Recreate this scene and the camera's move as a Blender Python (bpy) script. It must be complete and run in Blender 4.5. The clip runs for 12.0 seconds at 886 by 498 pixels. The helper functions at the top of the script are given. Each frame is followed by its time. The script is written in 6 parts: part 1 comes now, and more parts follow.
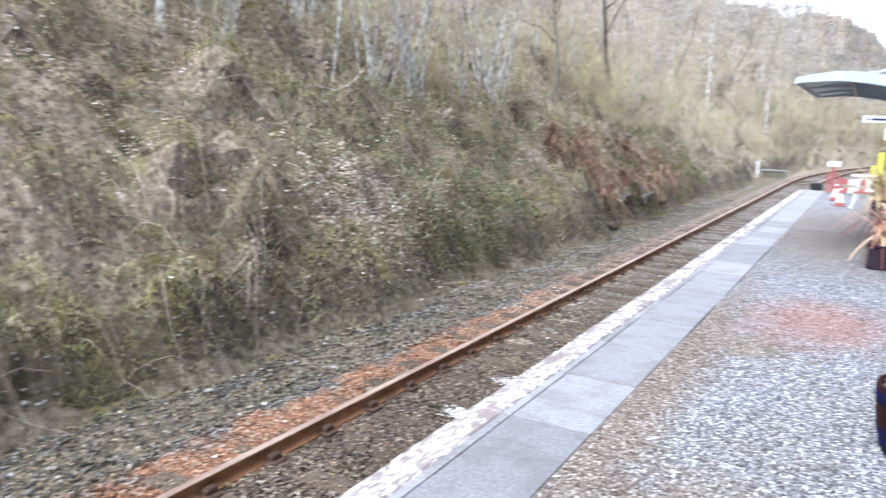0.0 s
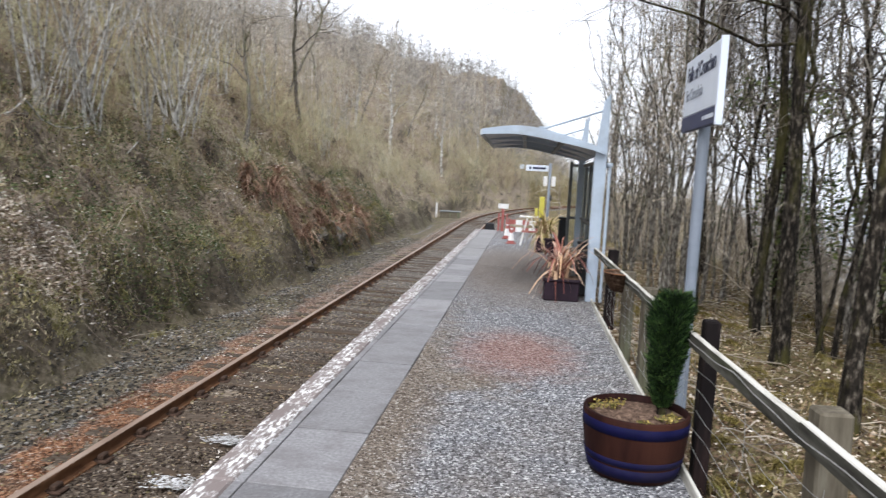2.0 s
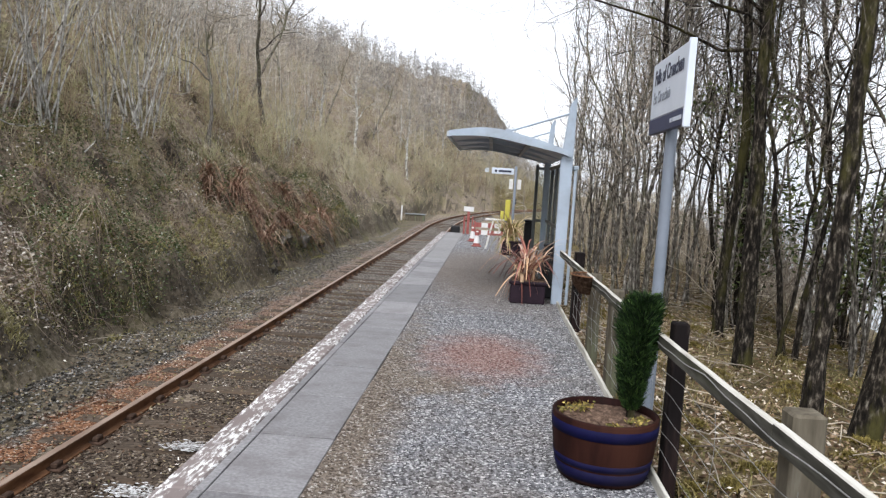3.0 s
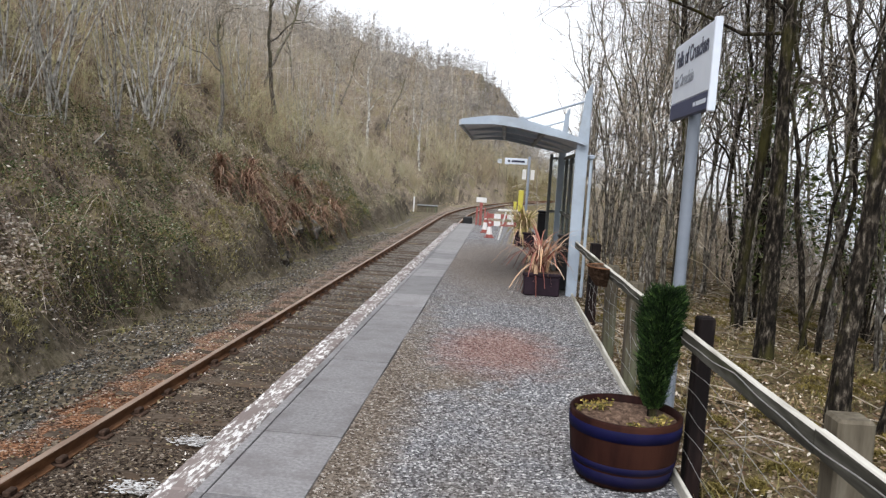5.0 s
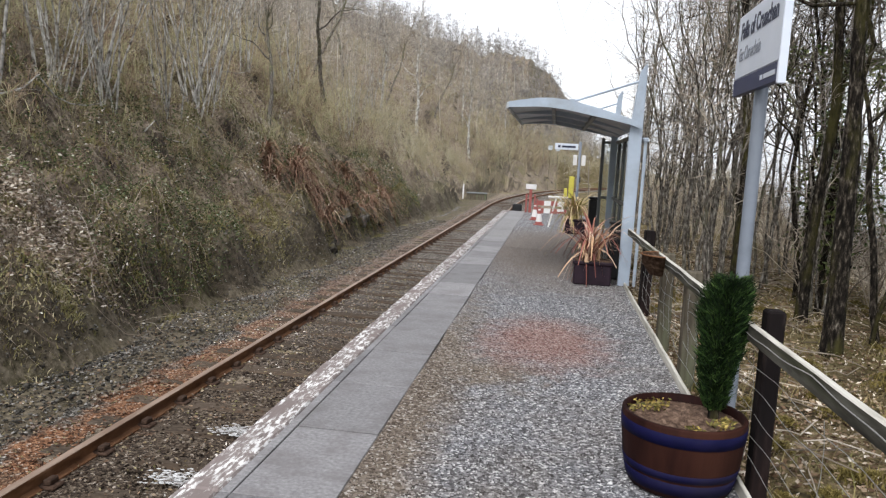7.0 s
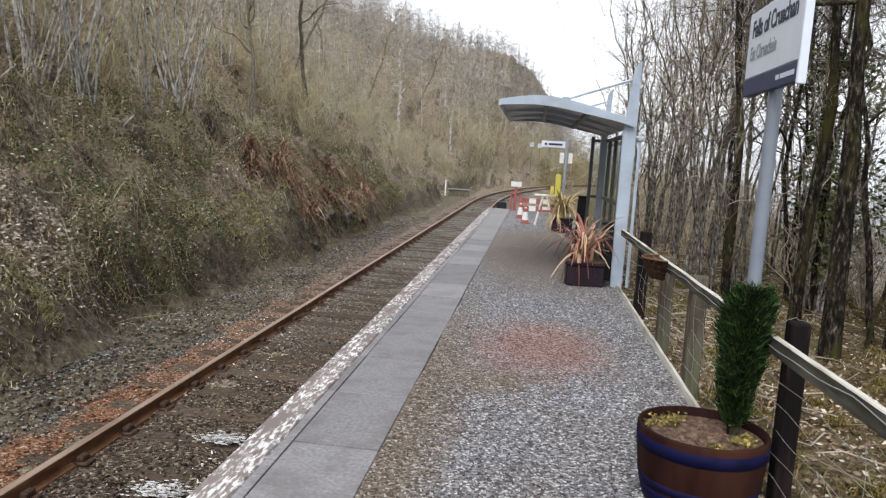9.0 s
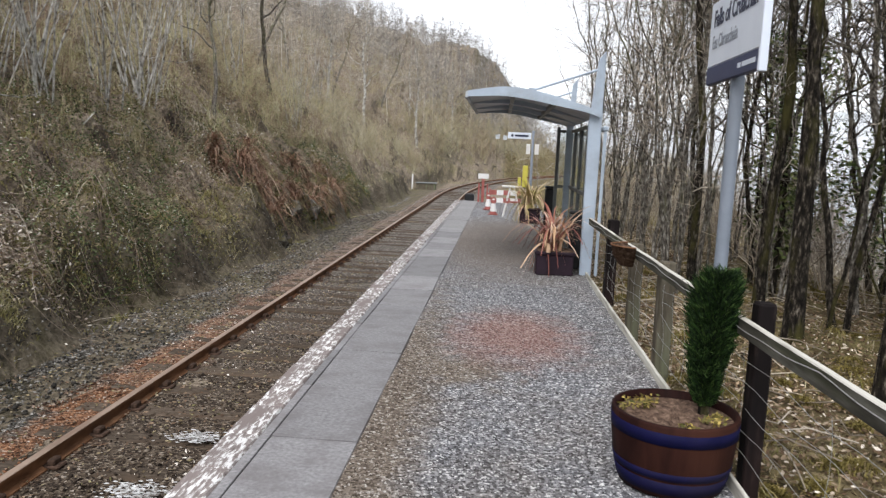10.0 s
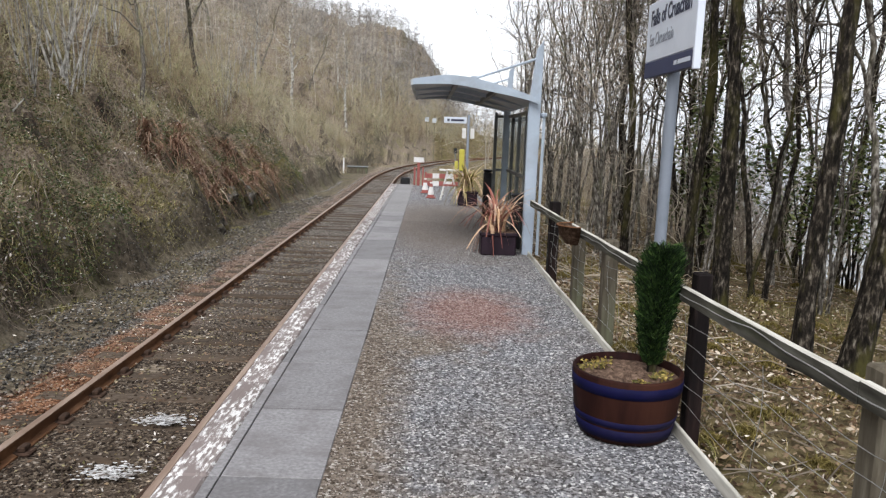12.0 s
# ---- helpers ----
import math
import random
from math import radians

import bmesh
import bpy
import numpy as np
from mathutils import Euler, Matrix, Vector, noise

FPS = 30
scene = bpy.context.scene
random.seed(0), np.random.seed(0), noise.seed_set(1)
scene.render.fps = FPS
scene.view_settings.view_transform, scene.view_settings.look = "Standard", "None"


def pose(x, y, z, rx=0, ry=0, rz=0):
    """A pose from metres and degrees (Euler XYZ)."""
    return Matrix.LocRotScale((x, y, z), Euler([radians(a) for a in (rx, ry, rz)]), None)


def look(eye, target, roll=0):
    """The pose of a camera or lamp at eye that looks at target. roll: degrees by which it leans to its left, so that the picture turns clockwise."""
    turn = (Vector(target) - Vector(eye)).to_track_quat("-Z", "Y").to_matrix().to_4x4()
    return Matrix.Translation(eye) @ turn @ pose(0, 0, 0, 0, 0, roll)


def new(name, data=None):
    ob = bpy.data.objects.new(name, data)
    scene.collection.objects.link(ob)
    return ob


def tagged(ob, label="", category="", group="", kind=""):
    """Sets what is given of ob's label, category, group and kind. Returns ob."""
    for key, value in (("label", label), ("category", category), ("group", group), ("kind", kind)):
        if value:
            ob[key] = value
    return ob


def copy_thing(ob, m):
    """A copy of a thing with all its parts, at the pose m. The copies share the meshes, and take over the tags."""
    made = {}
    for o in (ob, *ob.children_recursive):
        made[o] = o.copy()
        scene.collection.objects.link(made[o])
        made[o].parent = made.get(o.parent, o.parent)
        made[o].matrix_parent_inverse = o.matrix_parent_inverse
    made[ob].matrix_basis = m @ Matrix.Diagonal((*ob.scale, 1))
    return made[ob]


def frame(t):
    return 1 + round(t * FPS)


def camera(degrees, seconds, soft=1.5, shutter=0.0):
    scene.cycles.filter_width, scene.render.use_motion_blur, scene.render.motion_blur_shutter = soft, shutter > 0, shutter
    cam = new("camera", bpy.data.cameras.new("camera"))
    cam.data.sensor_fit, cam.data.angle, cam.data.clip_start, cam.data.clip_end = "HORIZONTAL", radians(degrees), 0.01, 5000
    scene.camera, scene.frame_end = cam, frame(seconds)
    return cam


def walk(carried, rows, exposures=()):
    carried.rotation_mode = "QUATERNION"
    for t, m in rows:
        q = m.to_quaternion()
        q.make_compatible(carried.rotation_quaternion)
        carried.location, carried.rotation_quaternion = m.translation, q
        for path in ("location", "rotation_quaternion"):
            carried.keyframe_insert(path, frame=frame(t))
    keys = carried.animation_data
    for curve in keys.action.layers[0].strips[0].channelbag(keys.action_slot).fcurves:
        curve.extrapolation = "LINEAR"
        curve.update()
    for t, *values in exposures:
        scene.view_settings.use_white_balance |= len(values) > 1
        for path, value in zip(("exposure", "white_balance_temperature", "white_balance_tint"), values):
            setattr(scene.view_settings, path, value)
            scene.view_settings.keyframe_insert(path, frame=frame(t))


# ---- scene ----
cam = camera(61.8, 12.0, 1.3, 0.5)

PATH = [
    (0, (1.898, -0.561, 1.648), (0.916, 1.15, 1.317), 1.7),
    (0.5, (1.814, -0.342, 1.599), (1.075, 1.492, 1.299), 2.4),
    (1, (1.798, -0.262, 1.606), (1.26, 1.646, 1.345), 2.7),
    (1.5, (1.715, -0.41, 1.654), (1.354, 1.545, 1.435), 2.6),
    (2, (1.617, -0.458, 1.656), (1.403, 1.521, 1.466), 3.2),
    (2.5, (1.595, -0.425, 1.644), (1.475, 1.564, 1.468), 3.6),
    (4.5, (1.581, -0.246, 1.626), (1.448, 1.741, 1.438), 3.5),
    (5, (1.582, -0.18, 1.612), (1.43, 1.804, 1.411), 3.5),
    (5.5, (1.578, -0.123, 1.607), (1.402, 1.858, 1.393), 3.3),
    (6, (1.578, -0.049, 1.597), (1.374, 1.927, 1.369), 3.4),
    (6.5, (1.59, 0.032, 1.586), (1.35, 2.004, 1.35), 3.3),
    (7, (1.607, 0.111, 1.578), (1.323, 2.076, 1.337), 3.1),
    (9, (1.44, 0.308, 1.599), (1.21, 2.279, 1.35), 3.5),
    (9.5, (1.412, 0.308, 1.595), (1.223, 2.282, 1.341), 3.1),
    (10, (1.413, 0.275, 1.587), (1.27, 2.253, 1.325), 2.5),
    (10.5, (1.375, 0.165, 1.609), (1.292, 2.144, 1.332), 2.0),
    (11, (1.244, 0.051, 1.618), (1.251, 2.03, 1.328), 2.1),
    (11.5, (1.192, -0.074, 1.631), (1.23, 1.903, 1.333), 1.9),
    (12, (1.169, -0.126, 1.626), (1.218, 1.85, 1.326), 2.1),
]
walk(cam, [(t, look(eye, target, roll)) for t, eye, target, roll in PATH],
     [(0, 2.15, 5550, 12), (0.5, 1.85, 5650, 12), (1, 1.5, 5800, 12), (1.5, 1.3, 5980, 11), (2.5, 1.13, 6120, 11), (5.5, 0.96, 6280, 11), (12, 0.96, 6280, 11)])

# ---- light ----
world = bpy.data.worlds.new("overcast_sky")
scene.world = world
world.use_nodes = True
wn, wl = world.node_tree.nodes, world.node_tree.links
sky = wn.new("ShaderNodeTexSky")
sky.sky_type = "NISHITA"
sky.sun_disc = False
sky.sun_elevation, sky.sun_rotation = radians(54), radians(202)
grey = wn.new("ShaderNodeHueSaturation")
grey.inputs["Saturation"].default_value = 0.12
wl.new(sky.outputs["Color"], grey.inputs["Color"])
wl.new(grey.outputs["Color"], wn["Background"].inputs["Color"])
wn["Background"].inputs["Strength"].default_value = 0.13
sun = new("sun", bpy.data.lights.new("sun", "SUN"))
sun.data.energy, sun.data.angle, sun.data.color = 1.3, radians(30), (1.0, 0.97, 0.92)
sun.matrix_world = look((-13, -32, 50), (0, 5, 0))

# ---- helpers of this scene ----
TRACK_X, CURVE_Y, CURVE_R = -1.6, 46.0, 156.0
RAIL_Z, BED_Z = -1.1, -1.26
RNG = np.random.default_rng(7)
LATTICE = np.random.default_rng(3).random((256, 256))


def vnoise(x, y, seed=0):
    """Smooth value noise, 0 to 1."""
    x, y = np.asarray(x, float) + 17.3 * seed, np.asarray(y, float) + 9.1 * seed
    i, j = np.floor(x).astype(int), np.floor(y).astype(int)
    u, v = x - i, y - j
    u, v = u * u * (3 - 2 * u), v * v * (3 - 2 * v)
    a, b = LATTICE[i % 256, j % 256], LATTICE[(i + 1) % 256, j % 256]
    c, d = LATTICE[i % 256, (j + 1) % 256], LATTICE[(i + 1) % 256, (j + 1) % 256]
    return (a * (1 - u) + b * u) * (1 - v) + (c * (1 - u) + d * u) * v


def fbm(x, y, seed=0, octaves=4):
    total, amp = 0, 0.5
    for k in range(octaves):
        total = total + amp * vnoise(x * 2 ** k, y * 2 ** k, seed + k)
        amp *= 0.5
    return total


def lateral(x, y):
    """Distance to the right of the track's centre line, which runs straight and then bends right."""
    x, y = np.asarray(x, float), np.asarray(y, float)
    bend = CURVE_R - np.hypot(x - TRACK_X - CURVE_R, y - CURVE_Y)
    return np.where(y < CURVE_Y, x - TRACK_X, bend)


def smooth(a, b, v):
    t = np.clip((v - a) / (b - a), 0, 1)
    return t * t * (3 - 2 * t)


def height(x, y):
    """The ground's height."""
    x, y = np.asarray(x, float), np.asarray(y, float)
    lat = lateral(x, y)
    d = -lat - 2.7 + 0.5 * (vnoise(x * 0.3, y * 0.35, 5) - 0.5) - 1.6 * smooth(46, 56, y) * (1 - smooth(66, 80, y))
    d = d - (1 - smooth(34, 44, y)) * (0.5 * vnoise(x * 0.2, y * 0.9, 33) + 0.25 * vnoise(x * 0.3, y * 2.3, 34) - 0.36)
    d0 = np.clip(d, 0, None)
    bank = 2.6 * np.clip(d0, 0, 0.42) + 0.86 * np.clip(d0 - 0.42, 0, 3.38) + 0.635 * np.clip(d0 - 3.8, 0, 17)
    bank = bank + 0.42 * np.clip(d0 - 20.8, 0, 30) + 0.08 * np.clip(d0 - 50.8, 0, 400)
    hummock = np.abs(fbm(x * 0.7, y * 0.7, 1) - 0.47) * 3.8 - 0.42 + (fbm(x * 1.9, y * 1.9, 14, 3) - 0.44) * 0.85
    rough = smooth(0, 1.0, d0) * (hummock + (fbm(x * 0.12, y * 0.12, 2) - 0.47) * np.clip(d0 * 0.13, 0, 7))
    away = -lat + 100 * smooth(40, 80, x)
    keep = 1 - (1 - 0.3 * (1 - smooth(10, 26, away))) * smooth(-10, 21, x - 0.03 * (y - 100))
    left = BED_Z + (bank + rough) * keep - (8 * (1 - keep) + 16 * smooth(10, 80, x)) * np.maximum(smooth(60, 160, y), smooth(40, 80, x)) * smooth(9, 30, away) - 0.06 * smooth(-0.7, 0, d)
    e = np.clip(np.maximum(lat - 4.0, x - 20), 0, None)
    right = -0.12 - 0.07 * np.clip(e, 0, 5) - 0.3 * np.clip(e - 5, 0, 6) - 0.5 * np.clip(e - 11, 0, 46)
    right = right + 0.22 * (fbm(x * 0.7, y * 0.7, 9) - 0.47)
    lip = smooth(24.0, 31.0, y)
    right = right - 1.06 * smooth(25.0, 33.0, y) * (1 - smooth(9, 16, lat))
    edge = 3.9 - 2.3 * lip
    far_side = smooth(edge, edge + 0.2 + 1.2 * lip, lat)
    far_side = np.where((x > 25) | (y > 900), 1.0, far_side)
    return np.where((lat < 0) & (y < 900), left, BED_Z - 0.1 * (1 - lip) * (1 - far_side) + (right - BED_Z) * far_side)


def mesh_np(name, verts, faces, mat, parent=None, label="", smooth_shade=False):
    """One mesh object from arrays; faces is one array of triangles or quads."""
    me = bpy.data.meshes.new(name)
    verts, faces = np.asarray(verts, np.float32), np.asarray(faces, np.int32)
    n = faces.shape[1]
    me.vertices.add(len(verts))
    me.vertices.foreach_set("co", verts.ravel())
    me.loops.add(faces.size)
    me.loops.foreach_set("vertex_index", faces.ravel())
    me.polygons.add(len(faces))
    me.polygons.foreach_set("loop_start", np.arange(0, faces.size, n, dtype=np.int32))
    if smooth_shade:
        me.polygons.foreach_set("use_smooth", np.ones(len(faces), bool))
    me.update(calc_edges=True)
    me.materials.append(mat)
    ob = new(name, me)
    if parent:
        ob.parent = parent
    return tagged(ob, label)


def part(name, bm, mat, parent=None, label="", smooth_shade=False):
    """Links a bmesh as one mesh object."""
    me = bpy.data.meshes.new(name)
    if smooth_shade:
        for f in bm.faces:
            f.smooth = True
    bm.to_mesh(me)
    bm.free()
    me.materials.append(mat)
    ob = new(name, me)
    if parent:
        ob.parent = parent
    return tagged(ob, label)


def empty(name, label, category, place=(0, 0, 0), group="", kind=""):
    ob = new(name)
    ob.empty_display_size = 0.1
    ob.location = place
    return tagged(ob, label, category, group, kind)


def unit(v):
    return v / np.maximum(np.linalg.norm(v, axis=-1, keepdims=True), 1e-9)


def tubes(p, r, sides=3):
    """Tapered tubes along N polylines of K points."""
    n, k, _ = p.shape
    t = unit(np.gradient(p, axis=1))
    ref = np.where(np.abs(t[..., 2:3]) > 0.8, [1.0, 0.2, 0], [0.1, 0, 1.0])
    a = unit(np.cross(t, ref))
    b = np.cross(t, a)
    ang = np.arange(sides) * 2 * math.pi / sides
    ring = a[:, :, None] * np.cos(ang)[:, None] + b[:, :, None] * np.sin(ang)[:, None]
    verts = (p[:, :, None] + ring * r[:, :, None, None]).reshape(-1, 3)
    i, j, s = np.meshgrid(np.arange(n), np.arange(k - 1), np.arange(sides), indexing="ij")
    at = lambda jj, ss: (i * k + jj) * sides + ss % sides
    faces = np.stack([at(j, s), at(j, s + 1), at(j + 1, s + 1), at(j + 1, s)], -1).reshape(-1, 4)
    return verts, faces


def ribbons(p, w, side):
    """Flat blades along N polylines; w: half widths, side: direction of the width."""
    n, k, _ = p.shape
    off = unit(side)[:, None] * w[..., None]
    verts = np.stack([p - off, p + off], 2).reshape(-1, 3)
    i, j = np.meshgrid(np.arange(n), np.arange(k - 1), indexing="ij")
    b = (i * k + j) * 2
    return verts, np.stack([b, b + 1, b + 3, b + 2], -1).reshape(-1, 4)


def joined(*sets):
    vs, fs, base = [], [], 0
    for v, f in sets:
        vs.append(v)
        fs.append(f + base)
        base += len(v)
    return np.concatenate(vs), np.concatenate(fs)


def blades(base, tall, lean, width, k=4, droop=0.4, rng=RNG):
    """Grass-like blades that rise and droop."""
    n = len(base)
    az = rng.uniform(0, 2 * math.pi, n)
    t = np.linspace(0, 1, k)[None]
    out = (lean * rng.uniform(0.3, 1.2, n) * tall)[:, None] * t ** 1.6
    up = tall[:, None] * (t - droop * rng.uniform(0.2, 1.2, n)[:, None] * t ** 3)
    p = base[:, None] + np.stack([np.cos(az)[:, None] * out, np.sin(az)[:, None] * out, up], -1)
    az2 = az + 1.57 + rng.normal(0, 0.5, n)
    return ribbons(p, (width * np.ones(n))[:, None] * (1.05 - 0.85 * t), np.stack([np.cos(az2), np.sin(az2), 0 * az2], -1))


def leaves(at, size, rng=RNG, flat=0.5):
    """Small four-cornered leaves turned at random."""
    n = len(at)
    u = unit(rng.normal(0, 1, (n, 3)) * [1, 1, flat])
    v = unit(np.cross(u, rng.normal(0, 1, (n, 3))))
    s = (size * rng.uniform(0.5, 1.3, n))[:, None]
    verts = np.stack([at - u * s, at - v * s * 0.45, at + u * s, at + v * s * 0.45], 1).reshape(-1, 3)
    return verts, np.arange(4 * n).reshape(-1, 4)


STONE_V = np.array([(1, 0, 0), (-1, 0, 0), (0, 1, 0), (0, -1, 0), (0, 0, 1), (0, 0, -1)], float)
STONE_F = np.array([(0, 2, 4), (2, 1, 4), (1, 3, 4), (3, 0, 4), (2, 0, 5), (1, 2, 5), (3, 1, 5), (0, 3, 5)])


def stones(at, size, rng=RNG, squash=0.6):
    n = len(at)
    v = STONE_V[None] * rng.uniform(0.6, 1.3, (n, 6, 1)) + rng.normal(0, 0.16, (n, 6, 3))
    a = rng.uniform(0, 6.28, n)
    c, s = np.cos(a)[:, None], np.sin(a)[:, None]
    tilt = rng.normal(0, 0.4, (n, 1))
    x, y, z = v[..., 0], v[..., 1], v[..., 2] * squash
    x, z = x + tilt * z, z - tilt * x * 0.6
    v = np.stack([c * x - s * y, s * x + c * y, z], -1) * size[:, None, None] + at[:, None]
    return v.reshape(-1, 3), (STONE_F[None] + 6 * np.arange(n)[:, None, None]).reshape(-1, 3)


def box(bm, x0, x1, y0, y1, z0, z1, bevel=0.0):
    m = Matrix.Translation(((x0 + x1) / 2, (y0 + y1) / 2, (z0 + z1) / 2)) @ Matrix.Diagonal((x1 - x0, y1 - y0, z1 - z0, 1))
    made = bmesh.ops.create_cube(bm, size=1, matrix=m)
    if bevel:
        edges = {e for v in made["verts"] for e in v.link_edges}
        bmesh.ops.bevel(bm, geom=list(edges), offset=bevel, segments=1, affect="EDGES")


def box_part(name, mat, parent, x0, x1, y0, y1, z0, z1, bevel=0.0, label=""):
    bm = bmesh.new()
    box(bm, x0, x1, y0, y1, z0, z1, bevel)
    return part(name, bm, mat, parent, label)


def lathe(bm, profile, n=32, cx=0, cy=0):
    """A turned form; profile: (radius, z) from bottom to top."""
    rings = [[bm.verts.new((cx + r * math.cos(6.28319 * i / n), cy + r * math.sin(6.28319 * i / n), z)) for i in range(n)] for r, z in profile]
    for lo, hi in zip(rings, rings[1:]):
        for i in range(n):
            bm.faces.new((lo[i], lo[(i + 1) % n], hi[(i + 1) % n], hi[i]))
    return rings


def rod(name, a, b, r, mat, parent=None, sides=8, label=""):
    p = np.array([[a, b]], float)
    v, f = tubes(p, np.full((1, 2), r), sides)
    return mesh_np(name, v, f, mat, parent, label)


# ---- materials ----
def material(name, rough=0.8, metal=0.0):
    m = bpy.data.materials.new(name)
    m.use_nodes = True
    b = m.node_tree.nodes["Principled BSDF"]
    b.inputs["Roughness"].default_value, b.inputs["Metallic"].default_value = rough, metal
    b.inputs["Specular IOR Level"].default_value = 0.12 if rough > 0.68 else 0.28
    return m, m.node_tree.nodes, m.node_tree.links, b


def ramp(nodes, stops):
    r = nodes.new("ShaderNodeValToRGB")
    el = r.color_ramp.elements
    while len(el) < len(stops):
        el.new(0.5)
    for e, (p, c) in zip(el, stops):
        e.position, e.color = p, (*c, 1)
    return r


def coords(nodes, links, scale=(1, 1, 1), world=False):
    """Coordinates in metres."""
    if world:
        c = nodes.new("ShaderNodeNewGeometry").outputs["Position"]
    else:
        c = nodes.new("ShaderNodeTexCoord").outputs["Object"]
    m = nodes.new("ShaderNodeMapping")
    m.inputs["Scale"].default_value = scale
    links.new(c, m.inputs["Vector"])
    return m.outputs["Vector"]


def noise_node(nodes, links, vec, scale, detail=5, rough=0.6):
    n = nodes.new("ShaderNodeTexNoise")
    n.inputs["Scale"].default_value, n.inputs["Detail"].default_value, n.inputs["Roughness"].default_value = scale, detail, rough
    links.new(vec, n.inputs["Vector"])
    return n.outputs["Fac"]


def mix(nodes, links, fac, a, b, mode="MIX"):
    m = nodes.new("ShaderNodeMix")
    m.data_type, m.blend_type = "RGBA", mode
    for sock, val in ((m.inputs[0], fac), (m.inputs[6], a), (m.inputs[7], b)):
        if hasattr(val, "links"):
            links.new(val, sock)
        elif isinstance(val, (int, float)):
            sock.default_value = val
        else:
            sock.default_value = (*val, 1)
    return m.outputs[2]


def bump(nodes, links, bsdf, fac, strength, distance=0.01):
    b = nodes.new("ShaderNodeBump")
    b.inputs["Strength"].default_value, b.inputs["Distance"].default_value = strength, distance
    links.new(fac, b.inputs["Height"])
    links.new(b.outputs["Normal"], bsdf.inputs["Normal"])


def surf(name, stops, scale=8, rough=0.8, metal=0.0, stretch=(1, 1, 1), stain=None, stain_scale=1.2, stain_at=(0.5, 0.65), grain=0.3, world=False, tint=0.0):
    """A worn surface: fine grain by a ramp, large stains over it, and relief."""
    m, n, l, b = material(name, rough, metal)
    vec = coords(n, l, stretch, world)
    fine = noise_node(n, l, vec, scale)
    r = ramp(n, stops)
    l.new(fine, r.inputs["Fac"])
    col = r.outputs["Color"]
    if stain:
        big = noise_node(n, l, vec, stain_scale, 6, 0.65)
        k = ramp(n, [(stain_at[0], (0, 0, 0)), (stain_at[1], (1, 1, 1))])
        l.new(big, k.inputs["Fac"])
        col = mix(n, l, k.outputs["Color"], col, stain)
    if tint:
        info = n.new("ShaderNodeObjectInfo")
        h = n.new("ShaderNodeHueSaturation")
        mp = n.new("ShaderNodeMapRange")
        mp.inputs["To Min"].default_value, mp.inputs["To Max"].default_value = 1 - tint, 1 + tint
        l.new(info.outputs["Random"], mp.inputs["Value"])
        l.new(mp.outputs["Result"], h.inputs["Value"])
        l.new(col, h.inputs["Color"])
        col = h.outputs["Color"]
    l.new(col, b.inputs["Base Color"])
    if grain:
        bump(n, l, b, fine, grain)
    return m


def island(name, stops, rough=0.85, through_light=0.0):
    """Colours that vary from piece to piece of one mesh."""
    m, n, l, b = material(name, rough)
    g = n.new("ShaderNodeNewGeometry")
    r = ramp(n, stops)
    l.new(g.outputs["Random Per Island"], r.inputs["Fac"])
    vec = coords(n, l, world=True)
    f = noise_node(n, l, vec, 0.7, 3)
    k = ramp(n, [(0.3, (0.72, 0.72, 0.72)), (0.7, (1.25, 1.22, 1.15))])
    l.new(f, k.inputs["Fac"])
    l.new(mix(n, l, 1.0, r.outputs["Color"], k.outputs["Color"], "MULTIPLY"), b.inputs["Base Color"])
    b.inputs["Specular IOR Level"].default_value = 0.2
    return m


def patchy(name, stops, scale=0.45, spread=0.55, rough=0.9):
    """Plant colours that change in patches over the ground and a little from piece to piece."""
    m, n, l, b = material(name, rough)
    g = n.new("ShaderNodeNewGeometry")
    f = noise_node(n, l, coords(n, l, world=True), scale, 4, 0.6)
    wide = n.new("ShaderNodeMapRange")
    wide.inputs["From Min"].default_value, wide.inputs["From Max"].default_value = 0.3, 0.7
    wide.inputs["To Min"].default_value, wide.inputs["To Max"].default_value = -0.5 * spread, 1 - 0.5 * spread
    l.new(f, wide.inputs["Value"])
    add = n.new("ShaderNodeMath")
    add.operation = "MULTIPLY_ADD"
    add.inputs[1].default_value = spread
    l.new(g.outputs["Random Per Island"], add.inputs[0])
    l.new(wide.outputs["Result"], add.inputs[2])
    r = ramp(n, stops)
    l.new(add.outputs[0], r.inputs["Fac"])
    l.new(r.outputs["Color"], b.inputs["Base Color"])
    b.inputs["Specular IOR Level"].default_value = 0.2
    return m


